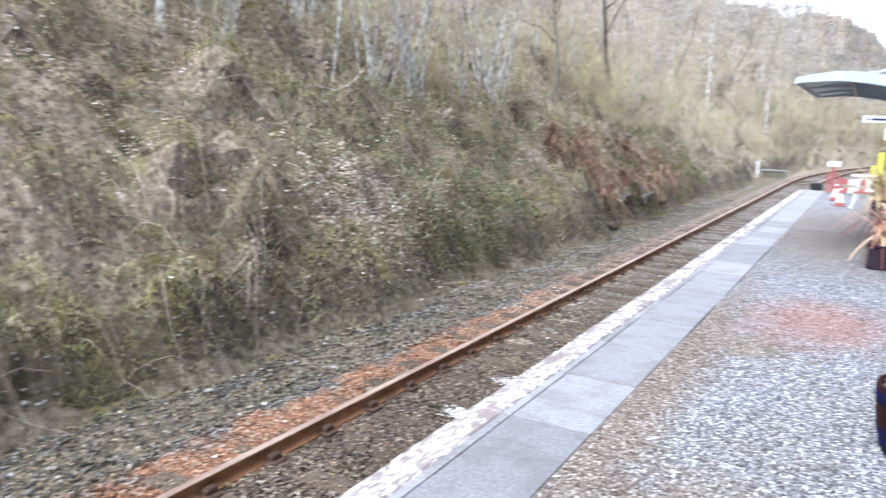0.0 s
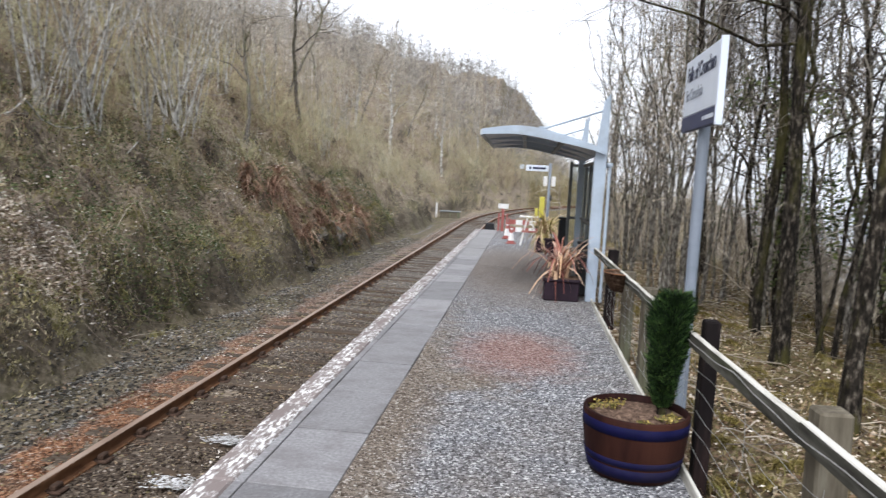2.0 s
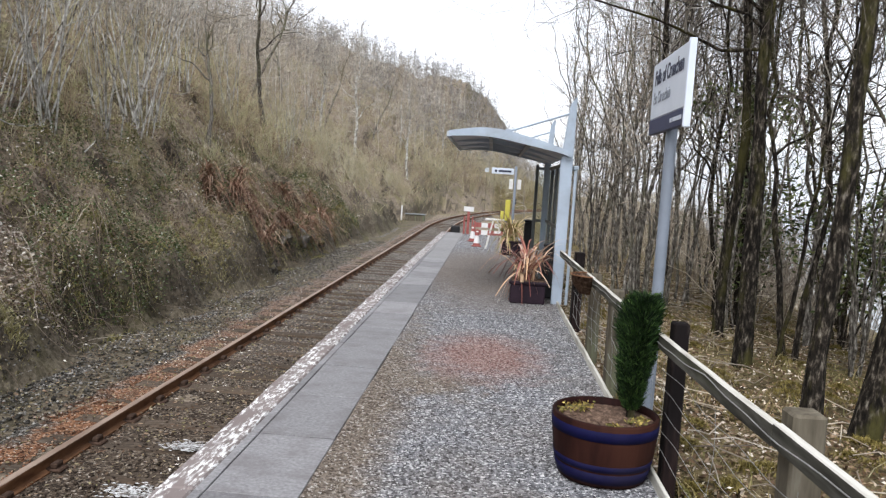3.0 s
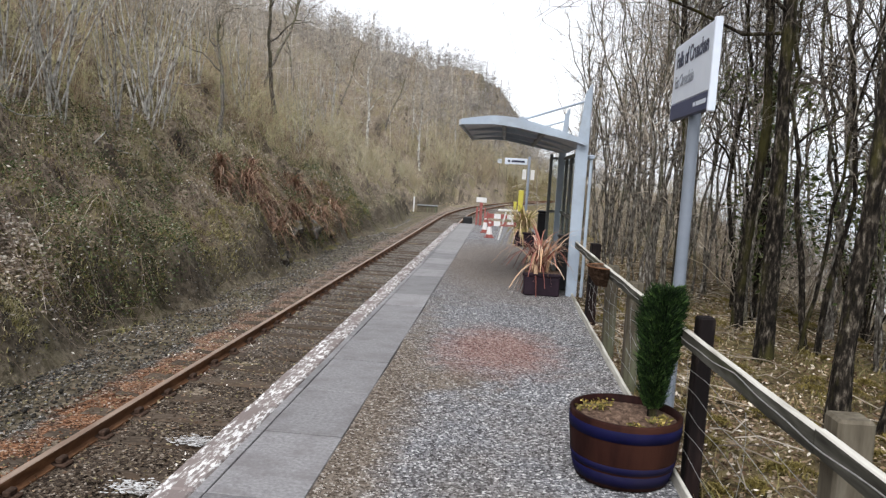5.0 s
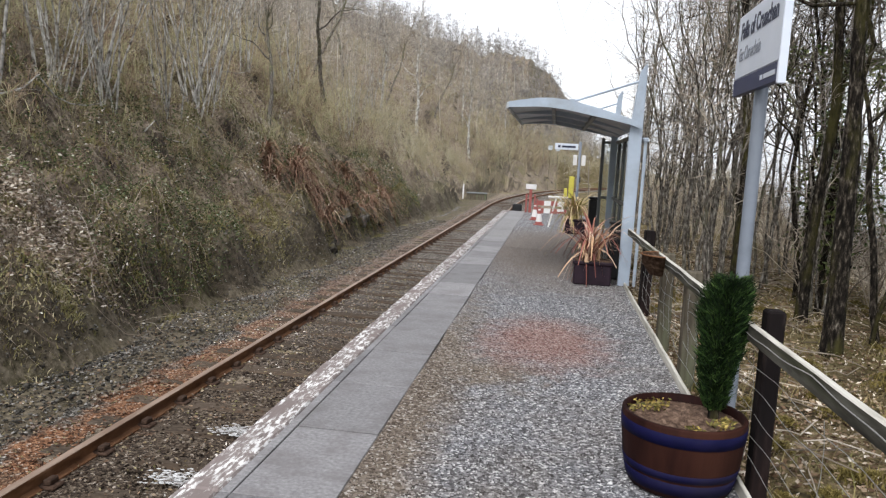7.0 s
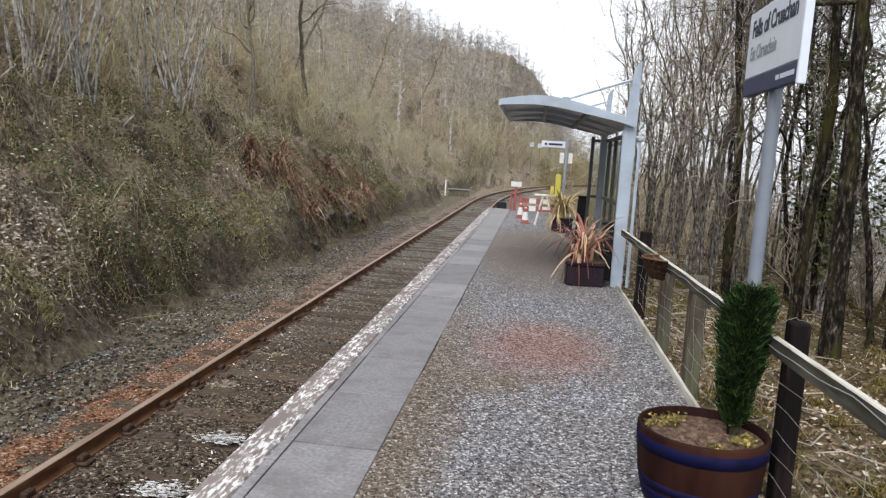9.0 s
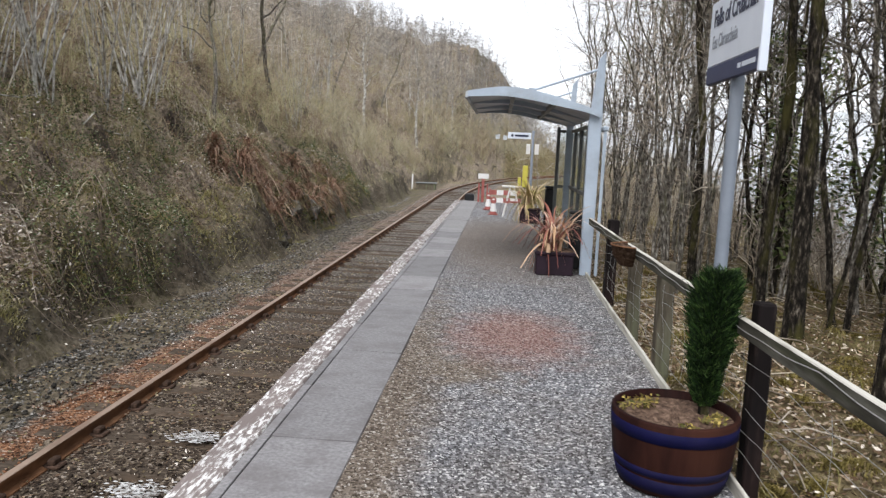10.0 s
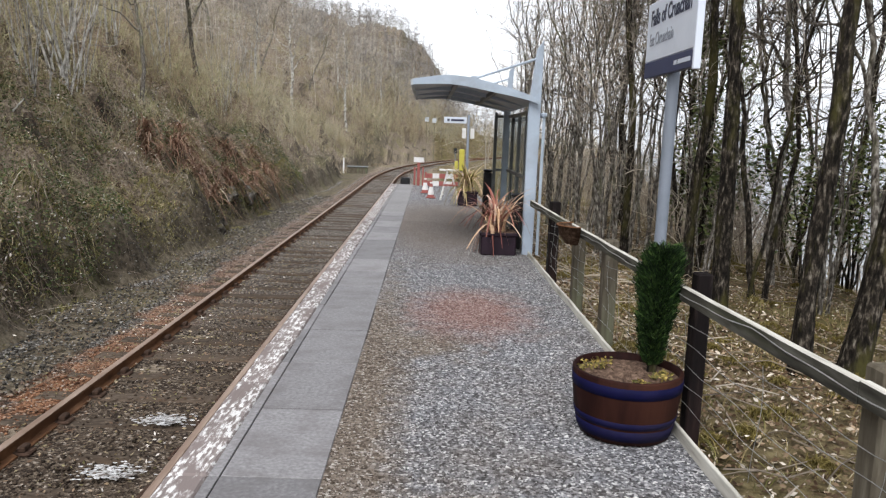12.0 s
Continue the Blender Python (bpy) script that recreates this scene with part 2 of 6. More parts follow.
def ellipse(nodes, links, cx, cy, rx, ry, fuzz):
    """1 inside an uneven oval on the ground."""
    g = nodes.new("ShaderNodeNewGeometry")
    m = nodes.new("ShaderNodeMapping")
    m.inputs["Location"].default_value = (-cx / rx, -cy / ry, 0)
    m.inputs["Scale"].default_value = (1 / rx, 1 / ry, 0)
    links.new(g.outputs["Position"], m.inputs["Vector"])
    ln = nodes.new("ShaderNodeVectorMath")
    ln.operation = "LENGTH"
    links.new(m.outputs["Vector"], ln.inputs[0])
    nz = noise_node(nodes, links, g.outputs["Position"], 5, 5, 0.7)
    add = nodes.new("ShaderNodeMath")
    add.operation = "MULTIPLY_ADD"
    add.inputs[1].default_value = fuzz
    links.new(nz, add.inputs[0])
    links.new(ln.outputs["Value"], add.inputs[2])
    k = ramp(nodes, [(0.75 / 2, (1, 1, 1)), (1.25 / 2, (0, 0, 0))])
    half = nodes.new("ShaderNodeMath")
    half.operation = "MULTIPLY"
    half.inputs[1].default_value = 0.5
    links.new(add.outputs[0], half.inputs[0])
    links.new(half.outputs[0], k.inputs["Fac"])
    return k.outputs["Color"]


def gravel_material(name, pieces):
    """Grey platform gravel with a reddish spill and brown mossy margins."""
    m, n, l, b = material(name, 0.75)
    stops = [(0.0, (0.04, 0.039, 0.04)), (0.3, (0.115, 0.115, 0.122)), (0.6, (0.21, 0.211, 0.224)), (0.85, (0.35, 0.35, 0.36)), (1.0, (0.72, 0.71, 0.705))]
    red = [(0.0, (0.065, 0.036, 0.03)), (0.5, (0.23, 0.132, 0.12)), (1.0, (0.44, 0.35, 0.31))]
    brown = [(0.0, (0.05, 0.037, 0.026)), (0.5, (0.165, 0.134, 0.108)), (0.85, (0.26, 0.22, 0.18)), (1.0, (0.5, 0.47, 0.43))]
    if pieces:
        src = n.new("ShaderNodeNewGeometry").outputs["Random Per Island"]
    else:
        v = n.new("ShaderNodeTexVoronoi")
        v.inputs["Scale"].default_value = 66
        l.new(coords(n, l, world=True), v.inputs["Vector"])
        sep = n.new("ShaderNodeSeparateColor")
        l.new(v.outputs["Color"], sep.inputs["Color"])
        src = sep.outputs["Red"]
        bump(n, l, b, v.outputs["Distance"], 0.8, 0.012)
    cols = []
    for s in (stops, red, brown):
        r = ramp(n, s)
        l.new(src, r.inputs["Fac"])
        cols.append(r.outputs["Color"])
    f = noise_node(n, l, coords(n, l, world=True), 0.9, 5, 0.65)
    k = ramp(n, [(0.46, (0, 0, 0)), (0.66, (0.45, 0.45, 0.45))])
    l.new(f, k.inputs["Fac"])
    col = mix(n, l, k.outputs["Color"], cols[0], cols[2])
    col = mix(n, l, ellipse(n, l, 0.8, 4.5, 0.5, 7.0, 1.0), col, cols[2])
    col = mix(n, l, ellipse(n, l, 1.3, 2.3, 1.2, 1.5, 1.1), col, cols[2])
    col = mix(n, l, ellipse(n, l, 1.15, 5.6, 0.9, 0.8, 1.1), col, cols[2])
    col = mix(n, l, ellipse(n, l, 1.62, 6.75, 0.95, 1.6, 0.9), col, cols[1])
    col = mix(n, l, ellipse(n, l, 1.7, 14.0, 2.2, 5.5, 0.6), col, mix(n, l, 0.5, cols[2], (0.2, 0.18, 0.17)))
    l.new(col, b.inputs["Base Color"])
    return m


def ballast_material(name, pieces):
    """Dirty brown ballast, rust-red beside the far rail, pale grey at the ditch."""
    m, n, l, b = material(name, 0.85)
    dirt = [(0.0, (0.018, 0.013, 0.01)), (0.5, (0.072, 0.053, 0.039)), (0.9, (0.17, 0.135, 0.1)), (1.0, (0.36, 0.31, 0.26))]
    rust = [(0.0, (0.05, 0.024, 0.014)), (0.5, (0.21, 0.1, 0.055)), (0.9, (0.36, 0.2, 0.115)), (1.0, (0.46, 0.4, 0.34))]
    pale = [(0.0, (0.025, 0.023, 0.02)), (0.4, (0.058, 0.053, 0.045)), (0.8, (0.135, 0.126, 0.11)), (1.0, (0.4, 0.38, 0.35))]
    if pieces:
        src = n.new("ShaderNodeNewGeometry").outputs["Random Per Island"]
    else:
        v = n.new("ShaderNodeTexVoronoi")
        v.inputs["Scale"].default_value = 44
        l.new(coords(n, l, world=True), v.inputs["Vector"])
        sp = n.new("ShaderNodeSeparateColor")
        l.new(v.outputs["Color"], sp.inputs["Color"])
        src = sp.outputs["Red"]
        bump(n, l, b, v.outputs["Distance"], 0.9, 0.02)
    cols = []
    for s in (dirt, rust, pale):
        r = ramp(n, s)
        l.new(src, r.inputs["Fac"])
        cols.append(r.outputs["Color"])
    g = n.new("ShaderNodeNewGeometry")
    sep = n.new("ShaderNodeSeparateXYZ")
    l.new(g.outputs["Position"], sep.inputs[0])
    nz = noise_node(n, l, g.outputs["Position"], 1.3, 5, 0.7)
    add = n.new("ShaderNodeMath")
    add.operation = "MULTIPLY_ADD"
    add.inputs[1].default_value = 1.7
    l.new(nz, add.inputs[0])
    l.new(sep.outputs["X"], add.inputs[2])
    def step(a, c):
        mp = n.new("ShaderNodeMapRange")
        mp.inputs["From Min"].default_value, mp.inputs["From Max"].default_value = a, c
        l.new(add.outputs[0], mp.inputs["Value"])
        return mp.outputs["Result"]
    blot = ramp(n, [(0.5, (0, 0, 0)), (0.66, (0.7, 0.7, 0.7))])
    l.new(noise_node(n, l, g.outputs["Position"], 3.1, 5, 0.7), blot.inputs["Fac"])
    col = mix(n, l, step(-1.69, -1.41), mix(n, l, blot.outputs["Color"], cols[1], cols[0]), cols[0])
    col = mix(n, l, step(-2.39, -2.14), cols[2], col)
    # stones blend towards a paler grey from 8 to 17 m along
    along = n.new("ShaderNodeMapRange")
    along.inputs["From Min"].default_value, along.inputs["From Max"].default_value = 8, 17
    l.new(sep.outputs["Y"], along.inputs["Value"])
    pale_mix = ramp(n, [(0.0, (0.06, 0.054, 0.048)), (0.5, (0.16, 0.145, 0.13)), (1.0, (0.42, 0.4, 0.37))])
    l.new(src, pale_mix.inputs["Fac"])
    far = n.new("ShaderNodeMath")
    far.operation = "MULTIPLY"
    far.inputs[1].default_value = 0.55
    l.new(along.outputs["Result"], far.inputs[0])
    col = mix(n, l, far.outputs[0], col, pale_mix.outputs["Color"])
    l.new(col, b.inputs["Base Color"])
    return m


def ground_material():
    """Leaf mould, dead bracken, straw grass and moss."""
    m, n, l, b = material("hillside_ground", 0.95)
    vec = coords(n, l, world=True)
    fine = noise_node(n, l, vec, 9, 7, 0.75)
    r = ramp(n, [(0.31, (0.025, 0.02, 0.016)), (0.44, (0.15, 0.118, 0.087)), (0.56, (0.31, 0.253, 0.19)), (0.72, (0.5, 0.43, 0.34))])
    l.new(fine, r.inputs["Fac"])
    big = noise_node(n, l, vec, 0.55, 5, 0.65)
    k = ramp(n, [(0.5, (0, 0, 0)), (0.66, (0.6, 0.6, 0.6))])
    l.new(big, k.inputs["Fac"])
    col = mix(n, l, k.outputs["Color"], r.outputs["Color"], (0.2, 0.185, 0.07))
    # near-black noise patches, painted in as the shade of hollows
    dark = ramp(n, [(0.36, (0.85, 0.85, 0.85)), (0.43, (0, 0, 0))])
    l.new(noise_node(n, l, vec, 0.9, 5, 0.7), dark.inputs["Fac"])
    col = mix(n, l, dark.outputs["Color"], col, (0.022, 0.017, 0.012))
    # darker, yellower leaf mould on the woodland side
    place = n.new("ShaderNodeSeparateXYZ")
    l.new(vec, place.inputs[0])
    side = n.new("ShaderNodeMapRange")
    side.inputs["From Min"].default_value, side.inputs["From Max"].default_value = 1.5, 2.2
    l.new(place.outputs["X"], side.inputs["Value"])
    col = mix(n, l, side.outputs["Result"], col, mix(n, l, 1.0, col, (0.62, 0.6, 0.42), "MULTIPLY"))
    # darker olive-brown band along the ditch at the foot of the bank
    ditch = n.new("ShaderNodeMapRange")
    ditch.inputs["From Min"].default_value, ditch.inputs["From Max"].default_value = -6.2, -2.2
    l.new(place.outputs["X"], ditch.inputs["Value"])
    ditch_band = ramp(n, [(0.12, (0, 0, 0)), (0.3, (0.5, 0.5, 0.5)), (0.7, (0.5, 0.5, 0.5)), (0.8, (0, 0, 0))])
    l.new(ditch.outputs["Result"], ditch_band.inputs["Fac"])
    col = mix(n, l, ditch_band.outputs["Color"], col, (0.05, 0.048, 0.026))
    # darker earth colour, near black in places, on the steep faces of the bank
    g = n.new("ShaderNodeNewGeometry")
    sep = n.new("ShaderNodeSeparateXYZ")
    l.new(g.outputs["True Normal"], sep.inputs[0])
    steep = ramp(n, [(0.25, (0.85, 0.85, 0.85)), (0.48, (0, 0, 0))])
    l.new(sep.outputs["Z"], steep.inputs["Fac"])
    earth = ramp(n, [(0.35, (0.01, 0.008, 0.006)), (0.6, (0.05, 0.037, 0.028)), (0.75, (0.13, 0.1, 0.075))])
    l.new(fine, earth.inputs["Fac"])
    col = mix(n, l, steep.outputs["Color"], col, earth.outputs["Color"])
    l.new(col, b.inputs["Base Color"])
    bump(n, l, b, fine, 0.9, 0.05)
    b.inputs["Specular IOR Level"].default_value = 0.15
    return m


GRAVEL, GRAVEL_STONE = gravel_material("platform_gravel", False), gravel_material("gravel_stones", True)
BALLAST, BALLAST_STONE = ballast_material("dirty_ballast", False), ballast_material("ballast_stones", True)
GROUND = ground_material()
SLAB = surf("concrete_slab", [(0.3, (0.15, 0.145, 0.15)), (0.5, (0.215, 0.208, 0.212)), (0.7, (0.29, 0.283, 0.285))], 44, 0.48, stain=(0.15, 0.139, 0.14), stain_scale=3.2, stain_at=(0.46, 0.66), grain=0.15, world=True, tint=0.22)
SLAB_LIGHT = surf("light_concrete_slab", [(0.3, (0.2, 0.195, 0.2)), (0.7, (0.31, 0.305, 0.3))], 14, 0.8, stain=(0.26, 0.25, 0.25), tint=0.12)
NOSING = surf("worn_white_paint", [(0.3, (0.13, 0.105, 0.098)), (0.5, (0.28, 0.245, 0.232)), (0.55, (0.66, 0.65, 0.64)), (0.75, (0.82, 0.81, 0.8))], 26, 0.7, stretch=(1.6, 0.4, 1), stain=(0.21, 0.175, 0.165), stain_scale=4.5, stain_at=(0.5, 0.58), grain=0.5, world=True, tint=0.1)
RUST = surf("rusty_rail_side", [(0.3, (0.1, 0.046, 0.022)), (0.55, (0.22, 0.108, 0.054)), (0.75, (0.34, 0.185, 0.1))], 9, 0.75, stretch=(1, 0.3, 1), stain=(0.12, 0.062, 0.035))
CHAIR_RUST = surf("dark_rusty_iron", [(0.3, (0.035, 0.022, 0.016)), (0.7, (0.09, 0.056, 0.04))], 14, 0.85)
POLISHED = surf("worn_rail_head", [(0.3, (0.28, 0.19, 0.14)), (0.7, (0.5, 0.38, 0.3))], 12, 0.4, 0.4, stretch=(1, 0.1, 1))
SLEEPER = surf("oily_sleeper_timber", [(0.3, (0.04, 0.03, 0.022)), (0.55, (0.095, 0.073, 0.055)), (0.75, (0.19, 0.155, 0.12))], 26, 0.85, stretch=(0.3, 1, 1), stain=(0.1, 0.07, 0.048), tint=0.2)
# Darkness of the slab gaps is put into this wall's colour.
JOINT = surf("dark_joint_backing", [(0.3, (0.03, 0.022, 0.018)), (0.7, (0.07, 0.05, 0.04))], 8, 0.95)
WOOD_GREY = surf("weathered_timber", [(0.3, (0.06, 0.05, 0.036)), (0.55, (0.125, 0.108, 0.08)), (0.75, (0.22, 0.2, 0.155))], 18, 0.85, stretch=(1, 1, 0.15), stain=(0.15, 0.16, 0.1), stain_scale=2, tint=0.15)
# One rail in two tones: light and shade painted in, plus mossy stains.
RAIL_WOOD = surf("skylit_fence_rail", [(0.3, (0.3, 0.28, 0.24)), (0.5, (0.56, 0.54, 0.48)), (0.7, (0.7, 0.68, 0.62))], 16, 0.85, stretch=(1, 0.12, 1), stain=(0.16, 0.15, 0.11), stain_scale=2.5, stain_at=(0.52, 0.66))
RAIL_FACE = surf("shaded_fence_rail_face", [(0.3, (0.025, 0.023, 0.019)), (0.5, (0.075, 0.071, 0.058)), (0.72, (0.17, 0.165, 0.14))], 16, 0.85, stretch=(1, 0.12, 1), stain=(0.1, 0.105, 0.06), stain_scale=2.5)
WOOD_DARK = surf("dark_stained_timber", [(0.3, (0.005, 0.004, 0.004)), (0.55, (0.011, 0.008, 0.008)), (0.75, (0.045, 0.034, 0.03))], 18, 0.75, stretch=(1, 1, 0.15), stain=(0.028, 0.015, 0.013))
WIRE = surf("galvanised_wire", [(0.3, (0.24, 0.24, 0.23)), (0.7, (0.42, 0.42, 0.4))], 30, 0.55, 0.4)
STEEL = surf("blue_grey_painted_steel", [(0.3, (0.36, 0.42, 0.5)), (0.7, (0.43, 0.5, 0.58))], 5, 0.4, stain=(0.34, 0.38, 0.43), stain_scale=1.5, grain=0.05)
ROOF_STEEL = surf("grey_roof_sheet", [(0.3, (0.42, 0.45, 0.48)), (0.7, (0.52, 0.55, 0.58))], 6, 0.45, stain=(0.3, 0.32, 0.32), grain=0.05)
DARK_STEEL = surf("dark_grey_frame", [(0.3, (0.14, 0.15, 0.15)), (0.7, (0.2, 0.21, 0.21))], 8, 0.5, grain=0.05)
POST_GREY = surf("grey_sign_post", [(0.3, (0.16, 0.185, 0.22)), (0.7, (0.21, 0.235, 0.28))], 6, 0.45, stain=(0.2, 0.22, 0.25), grain=0.05)
SIGN_WHITE = surf("sign_white", [(0.3, (0.64, 0.69, 0.78)), (0.7, (0.7, 0.75, 0.83))], 4, 0.4, stain=(0.6, 0.65, 0.72), grain=0.0)
SIGN_BLUE = surf("sign_navy", [(0.3, (0.02, 0.03, 0.085)), (0.7, (0.03, 0.04, 0.11))], 5, 0.4, grain=0.0)
INK = surf("sign_ink", [(0.3, (0.025, 0.03, 0.06)), (0.7, (0.035, 0.04, 0.075))], 5, 0.5, grain=0.0)
INK_GREY = surf("sign_grey_ink", [(0.3, (0.24, 0.26, 0.3)), (0.7, (0.28, 0.3, 0.34))], 5, 0.5, grain=0.0)
BARREL = surf("brown_barrel_paint", [(0.3, (0.009, 0.0026, 0.0022)), (0.55, (0.018, 0.0052, 0.004)), (0.75, (0.038, 0.013, 0.01))], 14, 0.72, stretch=(1, 1, 0.12), stain=(0.045, 0.016, 0.01))
HOOP = surf("blue_hoop_paint", [(0.3, (0.0028, 0.003, 0.024)), (0.7, (0.005, 0.005, 0.044))], 10, 0.7, stain=(0.012, 0.01, 0.03), grain=0.15)
SOIL = surf("dry_soil", [(0.3, (0.04, 0.025, 0.018)), (0.5, (0.12, 0.078, 0.056)), (0.75, (0.26, 0.18, 0.13))], 35, 0.95, grain=0.9)
TROUGH = surf("dark_plum_trough", [(0.3, (0.012, 0.006, 0.011)), (0.7, (0.025, 0.012, 0.021))], 8, 0.5, grain=0.1)
COIR = surf("brown_coir", [(0.3, (0.05, 0.03, 0.02)), (0.5, (0.12, 0.075, 0.05)), (0.72, (0.22, 0.15, 0.105))], 30, 0.95, grain=0.8)
BLACK = surf("black_plastic", [(0.3, (0.012, 0.012, 0.013)), (0.7, (0.025, 0.025, 0.027))], 8, 0.5, grain=0.1)
RED = surf("red_plastic", [(0.3, (0.27, 0.075, 0.066)), (0.7, (0.36, 0.12, 0.105))], 8, 0.55, grain=0.1)
WHITE = surf("white_plastic", [(0.3, (0.68, 0.67, 0.66)), (0.7, (0.78, 0.77, 0.76))], 8, 0.5, grain=0.05)
YELLOW = surf("yellow_plastic", [(0.3, (0.52, 0.46, 0.07)), (0.7, (0.64, 0.58, 0.12))], 8, 0.5, grain=0.1)
ROCK = surf("mossy_dark_rock", [(0.32, (0.012, 0.011, 0.01)), (0.5, (0.1, 0.09, 0.078)), (0.7, (0.27, 0.25, 0.225))], 9, 0.9, stain=(0.1, 0.085, 0.045), stain_scale=3.2, stain_at=(0.46, 0.56), grain=1.0, world=True)
BARK_DARK = surf("mossy_dark_bark", [(0.38, (0.006, 0.005, 0.004)), (0.52, (0.022, 0.018, 0.014)), (0.6, (0.075, 0.062, 0.048)), (0.75, (0.28, 0.255, 0.21))], 32, 0.9, stretch=(1, 1, 0.32), stain=(0.06, 0.055, 0.018), stain_scale=3.0, stain_at=(0.5, 0.62), grain=0.9, tint=0.2)
BARK_GREY = surf("grey_lichen_bark", [(0.36, (0.03, 0.026, 0.021)), (0.5, (0.12, 0.105, 0.088)), (0.6, (0.26, 0.24, 0.205)), (0.72, (0.45, 0.43, 0.39))], 30, 0.9, stretch=(1, 1, 0.35), stain=(0.12, 0.12, 0.06), stain_scale=1.5, grain=0.8, tint=0.2)
BARK_BIRCH = surf("birch_bark", [(0.36, (0.07, 0.06, 0.05)), (0.46, (0.3, 0.285, 0.255)), (0.64, (0.56, 0.54, 0.5))], 7, 0.8, stretch=(1, 1, 0.9), stain=(0.2, 0.17, 0.13), stain_scale=1.1, stain_at=(0.5, 0.7), grain=0.3, tint=0.15)
TWIG = island("bare_twigs", [(0.0, (0.13, 0.105, 0.082)), (0.5, (0.32, 0.27, 0.215)), (1.0, (0.56, 0.5, 0.42))])
TWIG_DARK = island("dark_bare_twigs", [(0.0, (0.025, 0.02, 0.016)), (0.5, (0.085, 0.072, 0.06)), (0.85, (0.2, 0.175, 0.15)), (1.0, (0.42, 0.39, 0.35))])
# Far wood is paler, greyer and flatter: distance haze put into its colours.
TWIG_FAR = island("pale_hazed_wood", [(0.0, (0.27, 0.24, 0.21)), (0.5, (0.4, 0.365, 0.32)), (0.9, (0.5, 0.465, 0.42)), (1.0, (0.66, 0.64, 0.6))])
TWIG_HILL = island("hazed_distant_wood", [(0.0, (0.17, 0.157, 0.15)), (0.5, (0.25, 0.235, 0.225)), (1.0, (0.34, 0.325, 0.31))])
BRACKEN = patchy("dead_bracken_and_grass", [(0.0, (0.13, 0.085, 0.06)), (0.2, (0.3, 0.2, 0.14)), (0.36, (0.48, 0.385, 0.265)), (0.5, (0.5, 0.45, 0.27)), (0.64, (0.35, 0.345, 0.165)), (0.8, (0.5, 0.46, 0.28)), (1.0, (0.64, 0.6, 0.48))])
FERN = island("dead_fern_fronds", [(0.0, (0.09, 0.045, 0.028)), (0.5, (0.24, 0.14, 0.097)), (0.85, (0.36, 0.235, 0.165)), (1.0, (0.56, 0.46, 0.37))])
FAR_SCRUB = patchy("far_scrub", [(0.0, (0.2, 0.155, 0.11)), (0.3, (0.36, 0.29, 0.2)), (0.55, (0.42, 0.37, 0.24)), (0.75, (0.33, 0.31, 0.18)), (1.0, (0.46, 0.42, 0.33))], 0.16, 0.75)
BANK_LEAF = patchy("bank_dead_leaves", [(0.0, (0.05, 0.035, 0.026)), (0.25, (0.16, 0.104, 0.07)), (0.45, (0.31, 0.22, 0.15)), (0.62, (0.19, 0.175, 0.08)), (0.8, (0.36, 0.3, 0.185)), (0.95, (0.45, 0.35, 0.26)), (1.0, (0.8, 0.75, 0.69))], 0.6, 0.8)
LITTER = island("fallen_leaves", [(0.0, (0.05, 0.03, 0.018)), (0.4, (0.2, 0.13, 0.08)), (0.75, (0.42, 0.32, 0.22)), (1.0, (0.8, 0.74, 0.66))])
PALE_LEAF = island("pale_dry_leaves", [(0.0, (0.18, 0.13, 0.1)), (0.5, (0.42, 0.35, 0.28)), (1.0, (0.7, 0.66, 0.6))])
STEM = island("bramble_canes", [(0.0, (0.08, 0.058, 0.046)), (0.5, (0.19, 0.148, 0.117)), (0.9, (0.33, 0.27, 0.22)), (1.0, (0.5, 0.45, 0.39))])
BRAMBLE = island("bramble_leaves", [(0.0, (0.03, 0.045, 0.016)), (0.6, (0.09, 0.12, 0.045)), (0.93, (0.2, 0.23, 0.12)), (1.0, (0.55, 0.58, 0.48))])
BANK_MOSS = patchy("olive_moss_mats", [(0.0, (0.07, 0.075, 0.02)), (0.35, (0.2, 0.185, 0.065)), (0.6, (0.36, 0.31, 0.14)), (0.85, (0.26, 0.245, 0.1)), (1.0, (0.52, 0.46, 0.3))], 0.4, 0.7)
MOSS = island("golden_moss", [(0.0, (0.08, 0.062, 0.014)), (0.5, (0.15, 0.118, 0.03)), (1.0, (0.27, 0.22, 0.08))])
STRAW = island("straw_grass", [(0.0, (0.15, 0.11, 0.05)), (0.5, (0.32, 0.26, 0.13)), (0.8, (0.17, 0.17, 0.05)), (1.0, (0.62, 0.55, 0.4))])
EVERGREEN = island("evergreen_leaves", [(0.0, (0.025, 0.04, 0.012)), (0.6, (0.09, 0.12, 0.035)), (1.0, (0.24, 0.26, 0.1))], 0.5)
CYPRESS = island("cypress_sprays", [(0.0, (0.003, 0.008, 0.003)), (0.5, (0.01, 0.026, 0.007)), (0.85, (0.035, 0.075, 0.017)), (1.0, (0.09, 0.15, 0.04))], 0.8)
PHORMIUM = island("striped_flax_leaves", [(0.0, (0.16, 0.055, 0.045)), (0.3, (0.36, 0.15, 0.12)), (0.6, (0.5, 0.33, 0.2)), (0.85, (0.66, 0.5, 0.42)), (1.0, (0.26, 0.2, 0.07))], 0.5)
PHORMIUM_GOLD = island("golden_flax_leaves", [(0.0, (0.2, 0.18, 0.06)), (0.35, (0.4, 0.33, 0.13)), (0.7, (0.56, 0.44, 0.28)), (1.0, (0.62, 0.4, 0.3))], 0.5)
